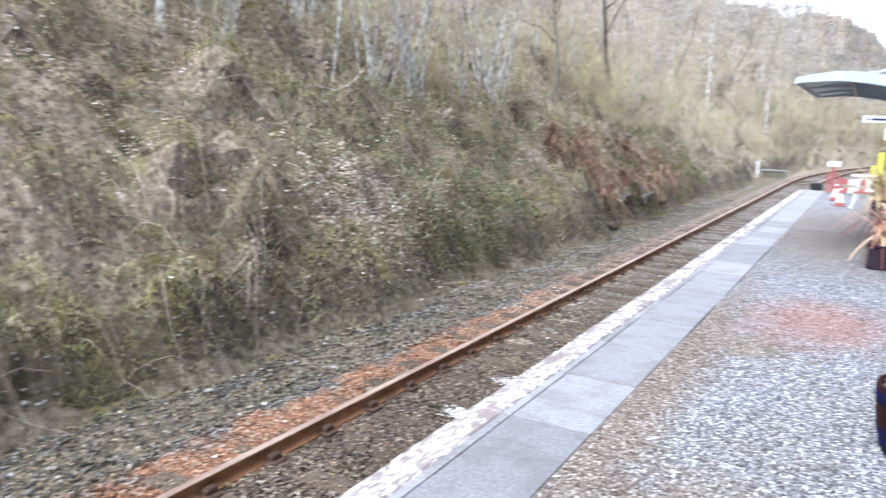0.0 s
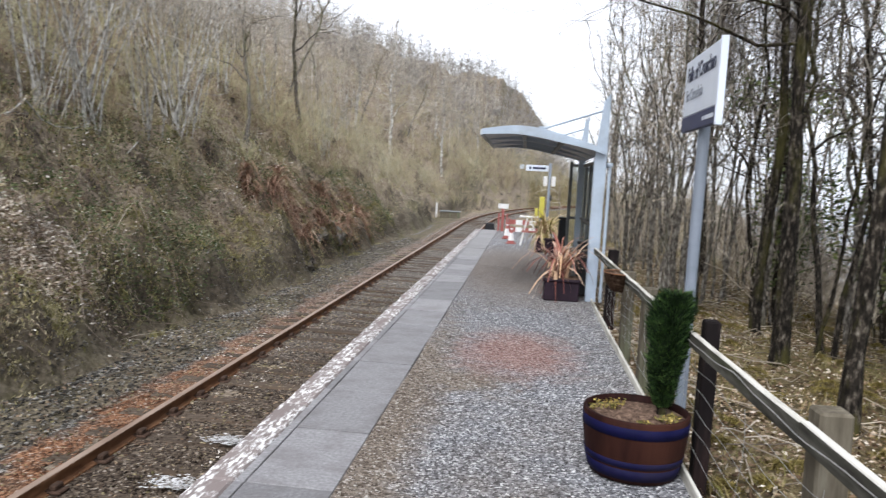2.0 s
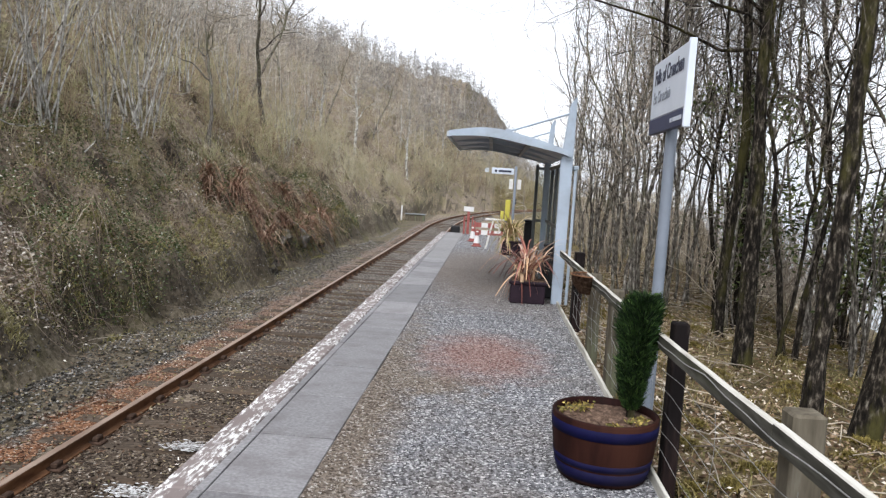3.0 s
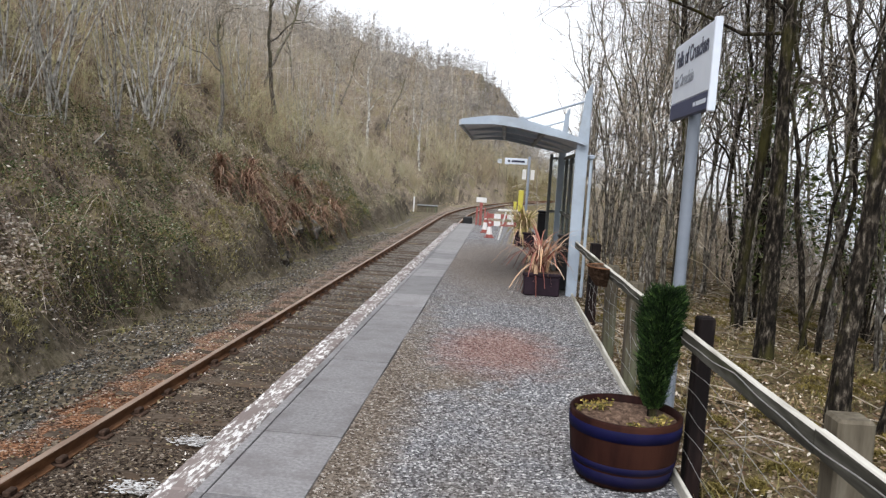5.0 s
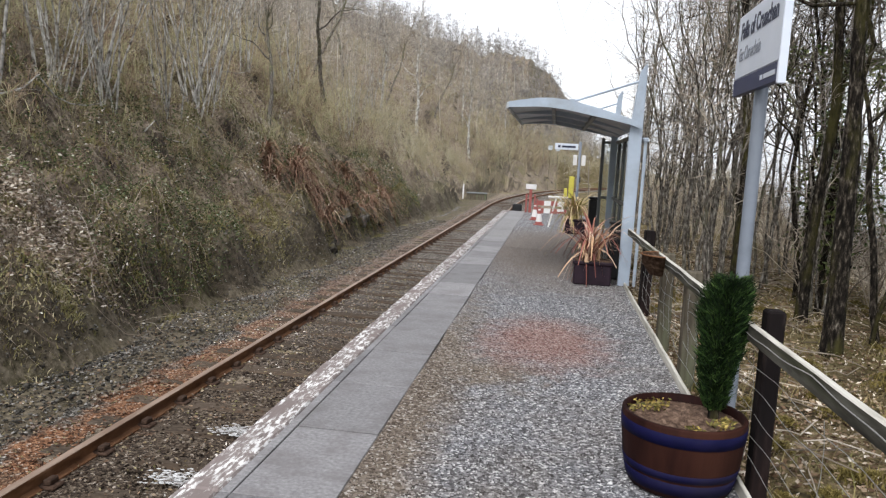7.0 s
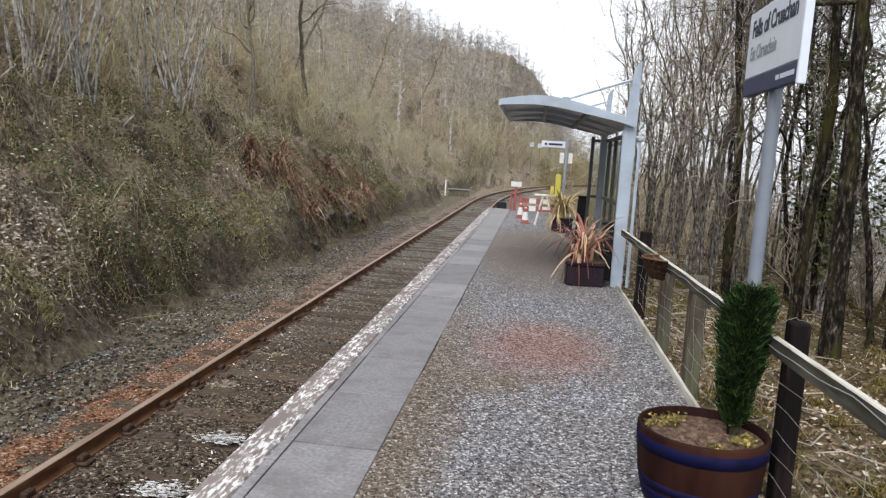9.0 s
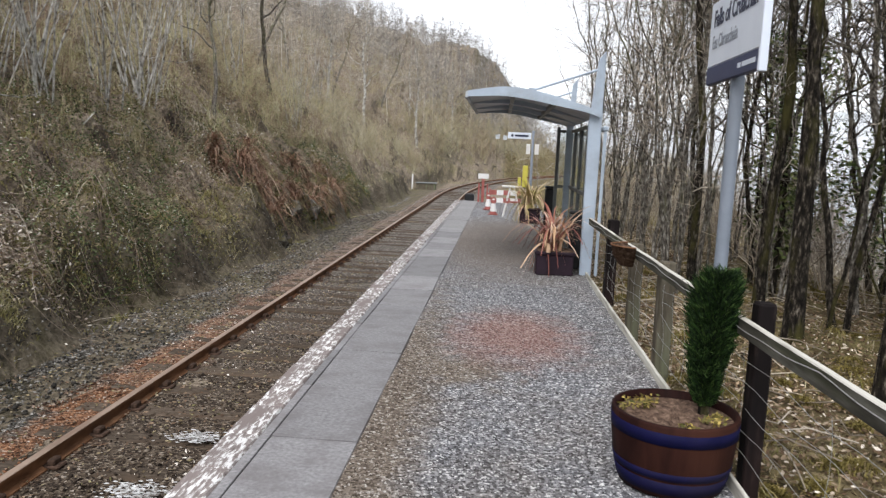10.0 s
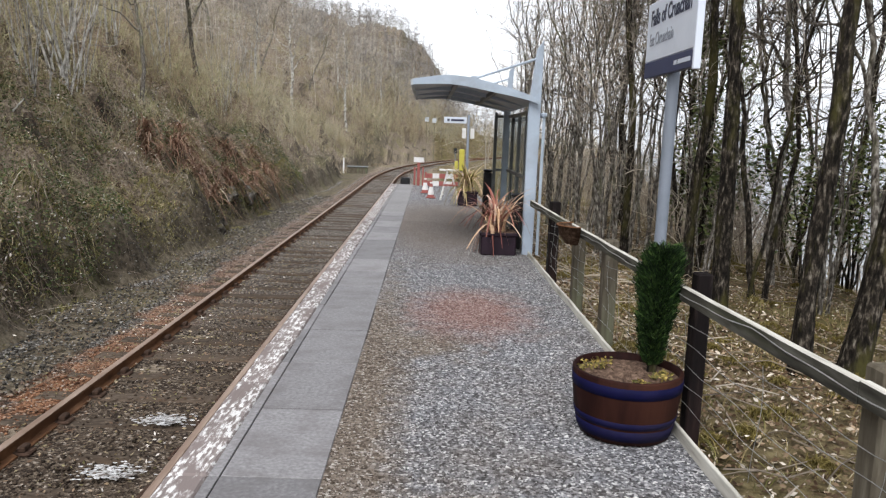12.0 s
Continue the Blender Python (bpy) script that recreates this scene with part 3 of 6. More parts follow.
PRIMROSE = island("yellow_green_leaves", [(0.0, (0.07, 0.08, 0.025)), (0.6, (0.2, 0.16, 0.05)), (1.0, (0.5, 0.38, 0.12))], 0.7)
# The pale grey of these hills is haze painted into their colour.
DISTANT = surf("hazed_far_hill", [(0.3, (0.5, 0.52, 0.54)), (0.7, (0.58, 0.6, 0.62))], 0.01, 1.0, stain=(0.46, 0.49, 0.5), stain_scale=0.004, grain=0.0, world=True)
m, n_, l_, b_ = material("shelter_glass", 0.06)
b_.inputs["Base Color"].default_value = (0.75, 0.8, 0.8, 1)
b_.inputs["Transmission Weight"].default_value = 1.0
b_.inputs["IOR"].default_value = 1.02
GLASS = m
m, n_, l_, b_ = material("loch_water", 0.12)
b_.inputs["Base Color"].default_value = (0.12, 0.15, 0.17, 1)
bump(n_, l_, b_, noise_node(n_, l_, coords(n_, l_, world=True), 0.4, 4), 0.15, 0.3)
WATER = m


# ---- ground, water, distance ----
def axis(*pieces):
    """Grid lines: (start, end, step) stretches."""
    out = [np.arange(a, b, s) for a, b, s in pieces]
    return np.concatenate(out + [[pieces[-1][1]]])


gx = axis((-420, -120, 20), (-120, -40, 4), (-40, -14, 0.9), (-14, -4.6, 0.22), (-4.6, 4, 0.2), (4, 12, 0.5), (12, 40, 2), (40, 120, 8), (120, 3000, 160))
gy = axis((-150, -30, 12), (-30, -2, 1.4), (-2, 30, 0.25), (30, 60, 0.7), (60, 130, 2), (130, 300, 5), (300, 3000, 150))
mx, my = np.meshgrid(gx, gy, indexing="ij")
gz = height(mx, my)
ii, jj = np.meshgrid(np.arange(len(gx) - 1), np.arange(len(gy) - 1), indexing="ij")
q0 = ii * len(gy) + jj
ground_faces = np.stack([q0, q0 + len(gy), q0 + len(gy) + 1, q0 + 1], -1).reshape(-1, 4)
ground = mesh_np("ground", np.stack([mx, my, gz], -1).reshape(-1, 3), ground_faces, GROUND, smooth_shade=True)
tagged(ground, "rough hillside ground with leaf mould and moss", "ground", kind="structure")

bm = bmesh.new()
bmesh.ops.create_grid(bm, x_segments=1, y_segments=1, size=1800, matrix=Matrix.Translation((1860, 900, -21.0)))
tagged(part("water", bm, WATER), "pale grey loch water below the wood", "water", kind="structure")

hx = np.linspace(-400, 3600, 90)
rows = []
for k, f in enumerate((0.0, 0.35, 0.7, 1.0)):
    top = 150 + 190 * fbm(hx * 0.0016, hx * 0 + 3, 4)
    rows.append(np.stack([hx + 500 * f, 2500 + 300 * f - 0.55 * hx + 0 * hx, -25 + top * f], -1))
hv = np.stack(rows, 1).reshape(-1, 3)
ih, jh = np.meshgrid(np.arange(89), np.arange(3), indexing="ij")
qh = ih * 4 + jh
tagged(mesh_np("backdrop", hv, np.stack([qh, qh + 4, qh + 5, qh + 1], -1).reshape(-1, 4), DISTANT), "hills across the loch with pale haze in their colour", "hills", kind="structure")


# ---- the railway ----
def track_point(s, off, z):
    """A point s metres along the track, off metres to its right."""
    if s < CURVE_Y:
        return (TRACK_X + off, s, z)
    a = (s - CURVE_Y) / CURVE_R
    r = CURVE_R - off
    return (TRACK_X + CURVE_R - r * math.cos(a), CURVE_Y + r * math.sin(a), z)


track = empty("railway_track", "single rusty railway track on dirty ballast", "railway track", kind="structure")
RAIL_PROFILE = [(-0.065, -0.15), (0.065, -0.15), (0.065, -0.135), (0.014, -0.115), (0.012, -0.045), (0.036, -0.03), (0.036, -0.006), (0.03, 0.0), (-0.03, 0.0), (-0.036, -0.006), (-0.036, -0.03), (-0.012, -0.045), (-0.014, -0.115), (-0.065, -0.135)]
stations = list(np.arange(-20, 46, 3.0)) + list(np.arange(46, 180, 2.0))
for off in (-0.7525, 0.7525):
    bm = bmesh.new()
    rings = [[bm.verts.new(track_point(s, off + px, RAIL_Z + pz)) for px, pz in RAIL_PROFILE] for s in stations]
    k = len(RAIL_PROFILE)
    for lo, hi in zip(rings, rings[1:]):
        for i in range(k):
            f = bm.faces.new((lo[i], lo[(i + 1) % k], hi[(i + 1) % k], hi[i]))
            f.material_index = 1 if i in (6, 7, 8) else 0
    rail = part("rail", bm, RUST, track)
    rail.data.materials.append(POLISHED)

bm = bmesh.new()
box(bm, -1.28, 1.28, -0.125, 0.125, -0.12, 0.0, 0.012)
sleeper = part("sleeper", bm, SLEEPER, track)
bm = bmesh.new()
box(bm, -0.16, 0.16, -0.075, 0.075, 0.0, 0.035, 0.012)
box(bm, -0.115, -0.05, -0.06, 0.06, 0.035, 0.085, 0.01)
box(bm, 0.05, 0.115, -0.06, 0.06, 0.035, 0.085, 0.01)
chair = part("rail_chair", bm, CHAIR_RUST, track, "rusty cast chair")
first = True
for i in range(-6, 118):
    s = 5.35 + i * 0.72
    a = max(0, (s - CURVE_Y) / CURVE_R)
    turn = Matrix.Rotation(-a, 4, "Z")
    o = sleeper if first else sleeper.copy()
    if not first:
        scene.collection.objects.link(o)
    o.matrix_basis = Matrix.Translation(track_point(s, RNG.normal(0, 0.02), BED_Z + 0.019 + RNG.normal(0, 0.008))) @ turn @ Matrix.Rotation(RNG.normal(0, 0.01), 4, "Z")
    for off in (-0.7525, 0.7525):
        c = chair if first and off < 0 else chair.copy()
        if not (first and off < 0):
            scene.collection.objects.link(c)
        c.matrix_basis = Matrix.Translation(track_point(s, off, BED_Z + 0.012)) @ turn
    first = False

# ballast: a sheet of its own and loose stones on it
bm = bmesh.new()
prev = None
for s in list(np.arange(-20, 46, 0.5)) + list(np.arange(46, 180, 2.0)):
    row = []
    for off in (-3.0, -2.75, -2.3, -1.9, -1.5, -1.0, -0.5, 0, 0.5, 1.0, 1.64 if s < 25 else 2.0):
        x, y, z = track_point(s, off, BED_Z)
        z += 0.05 * (float(vnoise(x * 3, y * 3, 2)) - 0.5) - (0.05 if off < -1.7 else 0) - (0.03 if off < -2.4 else 0)
        row.append(bm.verts.new((x, y, z + 0.012)))
    if prev:
        for i in range(len(row) - 1):
            bm.faces.new((prev[i], prev[i + 1], row[i + 1], row[i]))
    prev = row
tagged(part("ballast_bed", bm, BALLAST, None, "", True), "dirty brown ballast with rust-red and pale grey bands", "ballast", kind="structure")


def band(n, off0, off1, y0, y1, power=1.0):
    """Random places along the track."""
    s = y0 + (y1 - y0) * RNG.random(n) ** power
    off = RNG.uniform(off0, off1, n)
    pts = np.array([track_point(a, b, 0.0) for a, b in zip(s, off)])
    return pts


p1 = band(30000, -2.75, 1.6, 0.5, 24, 1.5)
over = np.abs((p1[:, 1] - 5.35 + 0.36) % 0.72 - 0.36) < 0.14
p1 = p1[~(over & (np.abs(p1[:, 0] - TRACK_X) < 1.3) & (RNG.random(len(p1)) < 0.3))]
p1[:, 2] = BED_Z + 0.012 - 0.05 * (p1[:, 0] < TRACK_X - 1.7) + RNG.uniform(-0.01, 0.012, len(p1))
p2 = band(19000, -3.6, -1.5, 1.0, 34, 1.35)
p2[:, 2] = np.maximum(height(p2[:, 0], p2[:, 1]), BED_Z - 0.045) + RNG.uniform(0, 0.03, len(p2))
pp = np.concatenate([p1, p2])
v, f = stones(pp, np.concatenate([RNG.uniform(0.01, 0.026, len(p1)), RNG.uniform(0.011, 0.027, len(p2)) * np.where(RNG.random(len(p2)) < 0.03, 1.9, 1)]))
tagged(mesh_np("ballast_stones", v, f, BALLAST_STONE), "loose ballast stones beside the rails", "stones", kind="stuff")
p3 = band(11000, -2.7, 1.3, 1.0, 20, 1.4)
p3[:, 2] = BED_Z + 0.03
v, f = leaves(p3, np.full(len(p3), 0.022), flat=0.15)
tagged(mesh_np("fallen_leaves", v, f, BANK_LEAF), "dead brown leaves lying between the rails", "leaves", kind="stuff")


def paint_patch(name, cx, cy, rx, ry, seed):
    """Spilt white paint: a splash with drops round it."""
    rng = np.random.default_rng(seed)
    bm = bmesh.new()
    z = BED_Z + 0.05
    blobs = [(rng.normal(0, 0.52), rng.normal(0, 0.5), rng.uniform(0.03, 0.17)) for _ in range(230)]
    for bx, by, br in blobs:
        ring = []
        for i in range(9):
            a = 6.28319 * i / 9
            r = br * (0.45 + 0.55 * rng.random())
            ring.append(bm.verts.new((cx + (bx + r * math.cos(a)) * rx, cy + (by + r * math.sin(a)) * ry, z + 0.002 * rng.random())))
        bm.faces.new(ring)
        z += 0.0001
    return tagged(part(name, bm, PAINT), "splash of white paint on a sleeper", "paint", kind="structure")


PAINT = surf("spilt_white_paint", [(0.4, (0.2, 0.18, 0.16)), (0.48, (0.6, 0.6, 0.6)), (0.7, (0.74, 0.74, 0.74))], 26, 0.7, stain=(0.16, 0.135, 0.115), stain_scale=14, grain=0.4, world=True)
paint_patch("paint_splash", -1.3, 6.8, 0.27, 0.13, 1)
paint_patch("paint_splash", -1.33, 5.66, 0.25, 0.13, 2)

# ---- the platform ----
PLAT_END, PLAT_W = 24.8, 2.66
platform = empty("platform", "narrow station platform of gravel with concrete edge slabs", "platform", kind="structure")
bm = bmesh.new()
ys = np.concatenate([np.arange(-12, 24.8, 0.2), [24.8, 26.5, 29, 31]])
prev = None
for y in ys:
    row = []
    for x in np.linspace(0.715, PLAT_W, 16):
        drop = -1.0 * max(0, (y - PLAT_END) / 6.2)
        z = -0.012 + 0.035 * (float(vnoise(x * 1.6, y * 1.6, 8)) - 0.5) + drop
        row.append(bm.verts.new((x, y, min(z, 0.004) if x < 0.8 else z)))
    if prev:
        for i in range(15):
            bm.faces.new((prev[i], prev[i + 1], row[i + 1], row[i]))
    prev = row
part("gravel_surface", bm, GRAVEL, platform, "grey gravel with a red patch", True)
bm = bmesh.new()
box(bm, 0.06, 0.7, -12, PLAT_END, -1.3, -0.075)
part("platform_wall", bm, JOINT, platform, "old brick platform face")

n = 42000
gp = np.stack([RNG.uniform(0.74, 2.6, n), 1.6 + 12.5 * RNG.random(n) ** 1.7, np.zeros(n)], -1)
gp[:, 2] = -0.012 + 0.035 * (vnoise(gp[:, 0] * 1.6, gp[:, 1] * 1.6, 8) - 0.5) + 0.001
size = RNG.uniform(0.004, 0.0088, n) * np.where(RNG.random(n) < 0.02, 2.2, 1)
v, f = stones(gp, size)
stones_ob = mesh_np("gravel_stones", v, f, GRAVEL_STONE, platform, "loose gravel stones")
tagged(stones_ob, kind="stuff")


# ---- shelter ----
def fin(name, y, parent, tall, half=0.075):
    """A tapered steel column."""
    bm = bmesh.new()
    lo = [bm.verts.new((sx * half, sy * 0.05, 0)) for sx, sy in ((-1, -1), (1, -1), (1, 1), (-1, 1))]
    mid = [bm.verts.new((sx * (half + 0.01), sy * 0.05, 2.05)) for sx, sy in ((-1, -1), (1, -1), (1, 1), (-1, 1))]
    hi = [bm.verts.new((x, sy * 0.05, z)) for x, sy, z in ((0.0, -1, tall - 0.12), (0.085, -1, tall), (0.085, 1, tall), (0.0, 1, tall - 0.12))]
    for a, b in ((lo, mid), (mid, hi)):
        for i in range(4):
            bm.faces.new((a[i], a[(i + 1) % 4], b[(i + 1) % 4], b[i]))
    bm.faces.new(hi)
    bmesh.ops.bevel(bm, geom=bm.edges[:], offset=0.012, segments=2, affect="EDGES")
    ob = part(name, bm, STEEL, parent, "tapered blue-grey steel column")
    ob.location = (0, y, 0)
    return ob


SH_X, SH_Y0, SH_Y1 = 2.63, 10.35, 14.3
shelter = empty("platform_shelter", "open platform shelter with a curved grey canopy and glass back", "shelter", (SH_X, SH_Y0, 0))
LEN = SH_Y1 - SH_Y0
for y in (0.0, LEN - 0.35):
    fin("column", y, shelter, 2.98, 0.075 if y == 0 else 0.05)


def roof_z(u):
    """Canopy height; u from 0 at the tip to 1 at the column."""
    return 2.38 + 0.10 * math.sin(min(u * 3.0, 1.57)) - 0.44 * max(0, u - 0.22) ** 1.5


bm = bmesh.new()
prev = None
for i in range(25):
    u = i / 24
    x, z = -1.68 + 1.72 * u, roof_z(u)
    row = [bm.verts.new((x, y, zz)) for y, zz in ((-0.12, z), (LEN + 0.1, z), (LEN + 0.1, z - 0.05), (-0.12, z - 0.05))]
    if prev:
        for k in range(4):
            bm.faces.new((prev[k], prev[(k + 1) % 4], row[(k + 1) % 4], row[k]))
    else:
        bm.faces.new(row)
    prev = row
bm.faces.new(prev)
bmesh.ops.recalc_face_normals(bm, faces=bm.faces[:])
canopy = part("canopy", bm, ROOF_STEEL, shelter, "curved grey sheet canopy")
for y in (-0.13, 1.3, 2.65, LEN + 0.06):
    bm = bmesh.new()
    prev = None
    for i in range(25):
        u = i / 24
        x, z = -1.7 + 1.74 * u, roof_z(u)
        lo = z - (0.05 + 0.055 * math.sin(math.pi * min(1, u * 1.1)))
        row = [bm.verts.new(c) for c in ((x, y, z + 0.015), (x, y + 0.05, z + 0.015), (x, y + 0.05, lo - 0.012), (x, y, lo - 0.012))]
        if prev:
            for k in range(4):
                bm.faces.new((prev[k], prev[(k + 1) % 4], row[(k + 1) % 4], row[k]))
        prev = row
    bmesh.ops.recalc_face_normals(bm, faces=bm.faces[:])
    part("rib", bm, STEEL, canopy, "pale curved edge rib")
for x in (-1.1, -0.55):
    u = (x + 1.68) / 1.72
    box_part("purlin", DARK_STEEL, canopy, x - 0.03, x + 0.03, -0.06, LEN + 0.04, roof_z(u) - 0.11, roof_z(u) - 0.052)
box_part("front_trim", ROOF_STEEL, canopy, -1.73, -1.69, -0.13, LEN + 0.11, 2.3, 2.385, 0.008)
for y in (0.0, LEN - 0.35):
    rod("tie_rod", (0.02, y, 2.74), (-0.86, y, roof_z(0.48) + 0.01), 0.017, STEEL, shelter)
    bm = bmesh.new()
    box(bm, -0.9, -0.82, y - 0.03, y + 0.03, roof_z(0.48) + 0.016, roof_z(0.48) + 0.05, 0.006)
    part("rod_bracket", bm, STEEL, shelter)
box_part("gutter", STEEL, shelter, 0.1, 0.17, -0.12, LEN + 0.1, 1.94, 2.0, 0.012)
box_part("gutter_pipe", STEEL, shelter, 0.115, 0.155, -0.09, -0.05, 0.0, 1.94, 0.01, "blue-grey downpipe")
back = empty("back_wall", "", "")
back.parent = shelter
for y in (0.12, 1.05, 2.0, 2.95, LEN - 0.05):
    box_part("mullion", DARK_STEEL, back, 0.02, 0.08, y - 0.022, y + 0.022, 0.08, 2.06, 0.006)
for z in (0.08, 1.02, 2.01):
    box_part("transom", DARK_STEEL, back, 0.025, 0.075, 0.1, LEN - 0.05, z, z + 0.05)
for y0, y1 in ((0.15, 1.02), (1.08, 1.97), (2.03, 2.92), (2.98, LEN - 0.08)):
    g = box_part("pane", GLASS, back, 0.045, 0.053, y0, y1, 0.13, 2.01)
    g.visible_shadow = False
side = empty("end_wall", "", "")
side.parent = shelter
for x in (-0.17, 0.0):
    box_part("mullion", DARK_STEEL, side, x - 0.03, x + 0.03, LEN - 0.03, LEN + 0.03, 0.0, 2.12, 0.006)
for z in (0.1, 1.0, 2.02):
    box_part("transom", DARK_STEEL, side, -0.14, -0.03, LEN - 0.025, LEN + 0.025, z, z + 0.05)
for x0, x1 in ((-0.14, -0.03),):
    g = box_part("pane", GLASS, side, x0, x1, LEN - 0.004, LEN + 0.004, 0.15, 2.02)
    g.visible_shadow = False
bench = empty("shelter_bench", "dark perch bench along the shelter glass", "bench", (2.5, 12.4, 0))
box_part("seat", DARK_STEEL, bench, -0.17, 0.13, -1.3, 1.3, 0.46, 0.5, 0.01)
for y in (-1.1, 0, 1.1):
    box_part("leg", DARK_STEEL, bench, -0.02, 0.04, y - 0.03, y + 0.03, 0.0, 0.46, 0.006)


def litter_bin(x, y, tall):
    b = empty("litter_bin", "black plastic litter bin standing by the shelter", "bin", (x, y, 0), "platform bins")
    bm = bmesh.new()
    box(bm, -0.085, 0.085, -0.085, 0.085, 0.0, tall, 0.025)
    part("body", bm, BLACK, b)
    box_part("lid", BLACK, b, -0.095, 0.095, -0.095, 0.095, tall + 0.004, tall + 0.05, 0.018)


litter_bin(2.4, 15.0, 0.95)
litter_bin(2.52, 10.9, 0.78)


# ---- fence ----
fence = empty("fence", "timber and wire fence with a weathered top rail", "fence", (2.62, 0, 0))


def post(name, y, tall, mat, w=0.1, label="", x=0.1, lean=0.0):
    bm = bmesh.new()
    box(bm, -w / 2, w / 2, -w / 2, w / 2, -0.3, tall, 0.01)
    ob = part(name, bm, mat, fence, label)
    ob.matrix_basis = pose(x, y, 0, 0, lean, random.uniform(-6, 6))
    return ob


post("post", 3.92, 0.925, WOOD_DARK, 0.09, "dark stained post taller than the rail", 0.11)
for y, t in ((-0.4, 0.98), (2.2, 0.93), (5.95, 0.83), (7.2, 0.82), (8.75, 0.9)):
    post("post", y, t, WOOD_DARK if y == 8.75 else WOOD_GREY, 0.115, "", 0.1 if y > 3 else 0.115, random.uniform(-1.5, 1.5))


def rail_z(y):
    return float(np.interp(y, (-1.6, 2.2, 4.02, 5.1, 10.2), (0.935, 0.882, 0.843, 0.835, 0.79)))


def rail_board(y0, y1, za, zb, x0=0.0, x1=0.034, deep=0.082, name="top_rail"):
    """A sawn board, slightly bent and uneven."""
    bm = bmesh.new()
    prev = None
    n = max(3, int((y1 - y0) / 0.25))
    for i in range(n + 1):
        t = i / n
        y = y0 + (y1 - y0) * t
        z = za + (zb - za) * t + 0.012 * (float(vnoise(y * 1.3, 0.5, 3)) - 0.5)
        w = 0.008 * (float(vnoise(y * 2.3, 4.5, 3)) - 0.5)
        row = [bm.verts.new(c) for c in ((x0 + w, y, z - deep), (x1 + w, y, z - deep), (x1 + w, y, z - 0.005), (x1 + w - 0.005, y, z), (x0 + w + 0.005, y, z), (x0 + w, y, z - 0.005))]
        if prev:
            for k in range(6):
                bm.faces.new((prev[k], prev[(k + 1) % 6], row[(k + 1) % 6], row[k]))
        else:
            bm.faces.new(row)
        prev = row
    bm.faces.new(prev)
    bmesh.ops.recalc_face_normals(bm, faces=bm.faces[:])
    # Upright faces of the top rail get the shaded colour, its top the lit one.
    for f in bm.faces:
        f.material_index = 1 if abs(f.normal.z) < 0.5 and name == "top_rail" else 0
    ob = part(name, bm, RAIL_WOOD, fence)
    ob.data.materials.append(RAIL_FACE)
    return ob


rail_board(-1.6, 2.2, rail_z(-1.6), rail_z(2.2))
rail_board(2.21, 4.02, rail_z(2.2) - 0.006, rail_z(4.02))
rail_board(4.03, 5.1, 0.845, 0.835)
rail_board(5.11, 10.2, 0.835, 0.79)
# Whole bottom boards take the pale tone of the sky-lit top.
rail_board(-1.6, 5.1, 0.085, 0.06, 0.0, 0.022, 0.12, "bottom_board")
rail_board(5.11, 10.2, 0.06, 0.06, 0.0, 0.026, 0.12, "bottom_board")


def wire_line(ys, xz, r=0.0019, name="wire"):
    p = np.array([[(xz(y)[0], y, xz(y)[1]) for y in ys]])
    v, f = tubes(p, np.full(p.shape[:2], r), 4)
    return mesh_np(name, v, f, WIRE, fence)


for k, z in enumerate((0.16, 0.28, 0.4, 0.52, 0.64)):
    wire_line(np.arange(-1.6, 10.2, 0.15), lambda y, z=z, k=k: (0.052 + 0.015 * math.sin(y * 3 + k), z + 0.02 * math.sin(y * 2.1 + k) + 0.012 * math.sin(y * 7 + 2 * k)))
wire_line(np.arange(-1.6, 10.2, 0.1), lambda y: (-0.009 + 0.004 * math.sin(y * 5), rail_z(y) - 0.024 - 0.022 * abs(math.sin(y * 2.1)) + 0.004 * math.sin(y * 11)), 0.003)
for y in list(np.arange(-1.5, 3.9, 0.9)) + list(np.arange(3.95, 10.1, 0.3)):
    p = np.array([[(0.052 + 0.012 * math.sin(z * 9 + y), y + 0.02 * math.sin(z * 5 + y * 3), z) for z in np.linspace(0.13, 0.68, 6)]])
    v, f = tubes(p, np.full((1, 6), 0.0016), 3)
    mesh_np("upright_wire", v, f, WIRE, fence)


# ---- station sign ----
sign = empty("station_sign", "white station name sign on a grey tubular post", "sign", (2.86, 5.12, 0))
bm = bmesh.new()
lathe(bm, [(0.042, -0.3), (0.042, 2.12), (0.038, 2.135), (0.0, 2.137)], 16)
part("post", bm, POST_GREY, sign, "", True)
board = box_part("board", SIGN_WHITE, sign, -0.058, -0.02, -0.53, 0.52, 2.23, 2.66, 0.006, "white panel")
box_part("blue_band", SIGN_BLUE, sign, -0.06, -0.018, -0.53, 0.52, 2.115, 2.228, 0.004, "navy lower band")
box_part("end_strip", SIGN_WHITE, sign, -0.064, -0.016, -0.56, -0.532, 2.1, 2.67, 0.004)
bm = bmesh.new()
box(bm, -0.015, 0.05, -0.08, 0.08, 2.16, 2.6, 0.01)
part("bracket", bm, POST_GREY, sign)


def text(words, y, z, size, mat, width, bold):
    cu = bpy.data.curves.new("lettering", "FONT")
    cu.body, cu.size, cu.extrude, cu.offset = words, size, 0.001, bold
    tmp = new("lettering", cu)
    me = bpy.data.meshes.new_from_object(tmp)
    bpy.data.objects.remove(tmp)
    xs = [v.co.x for v in me.vertices]
    k = width / (max(xs) - min(xs))
    ob = new("lettering", me)
    me.materials.append(mat)
    ob.parent = sign
    ob.matrix_basis = Matrix.Translation((-0.0605, y, z)) @ pose(0, 0, 0, 90, 0, -90) @ Matrix.Diagonal((k, 1, 1, 1))
    return ob


text("Falls of Cruachan", 0.43, 2.49, 0.155, INK, 0.86, 0.0035)
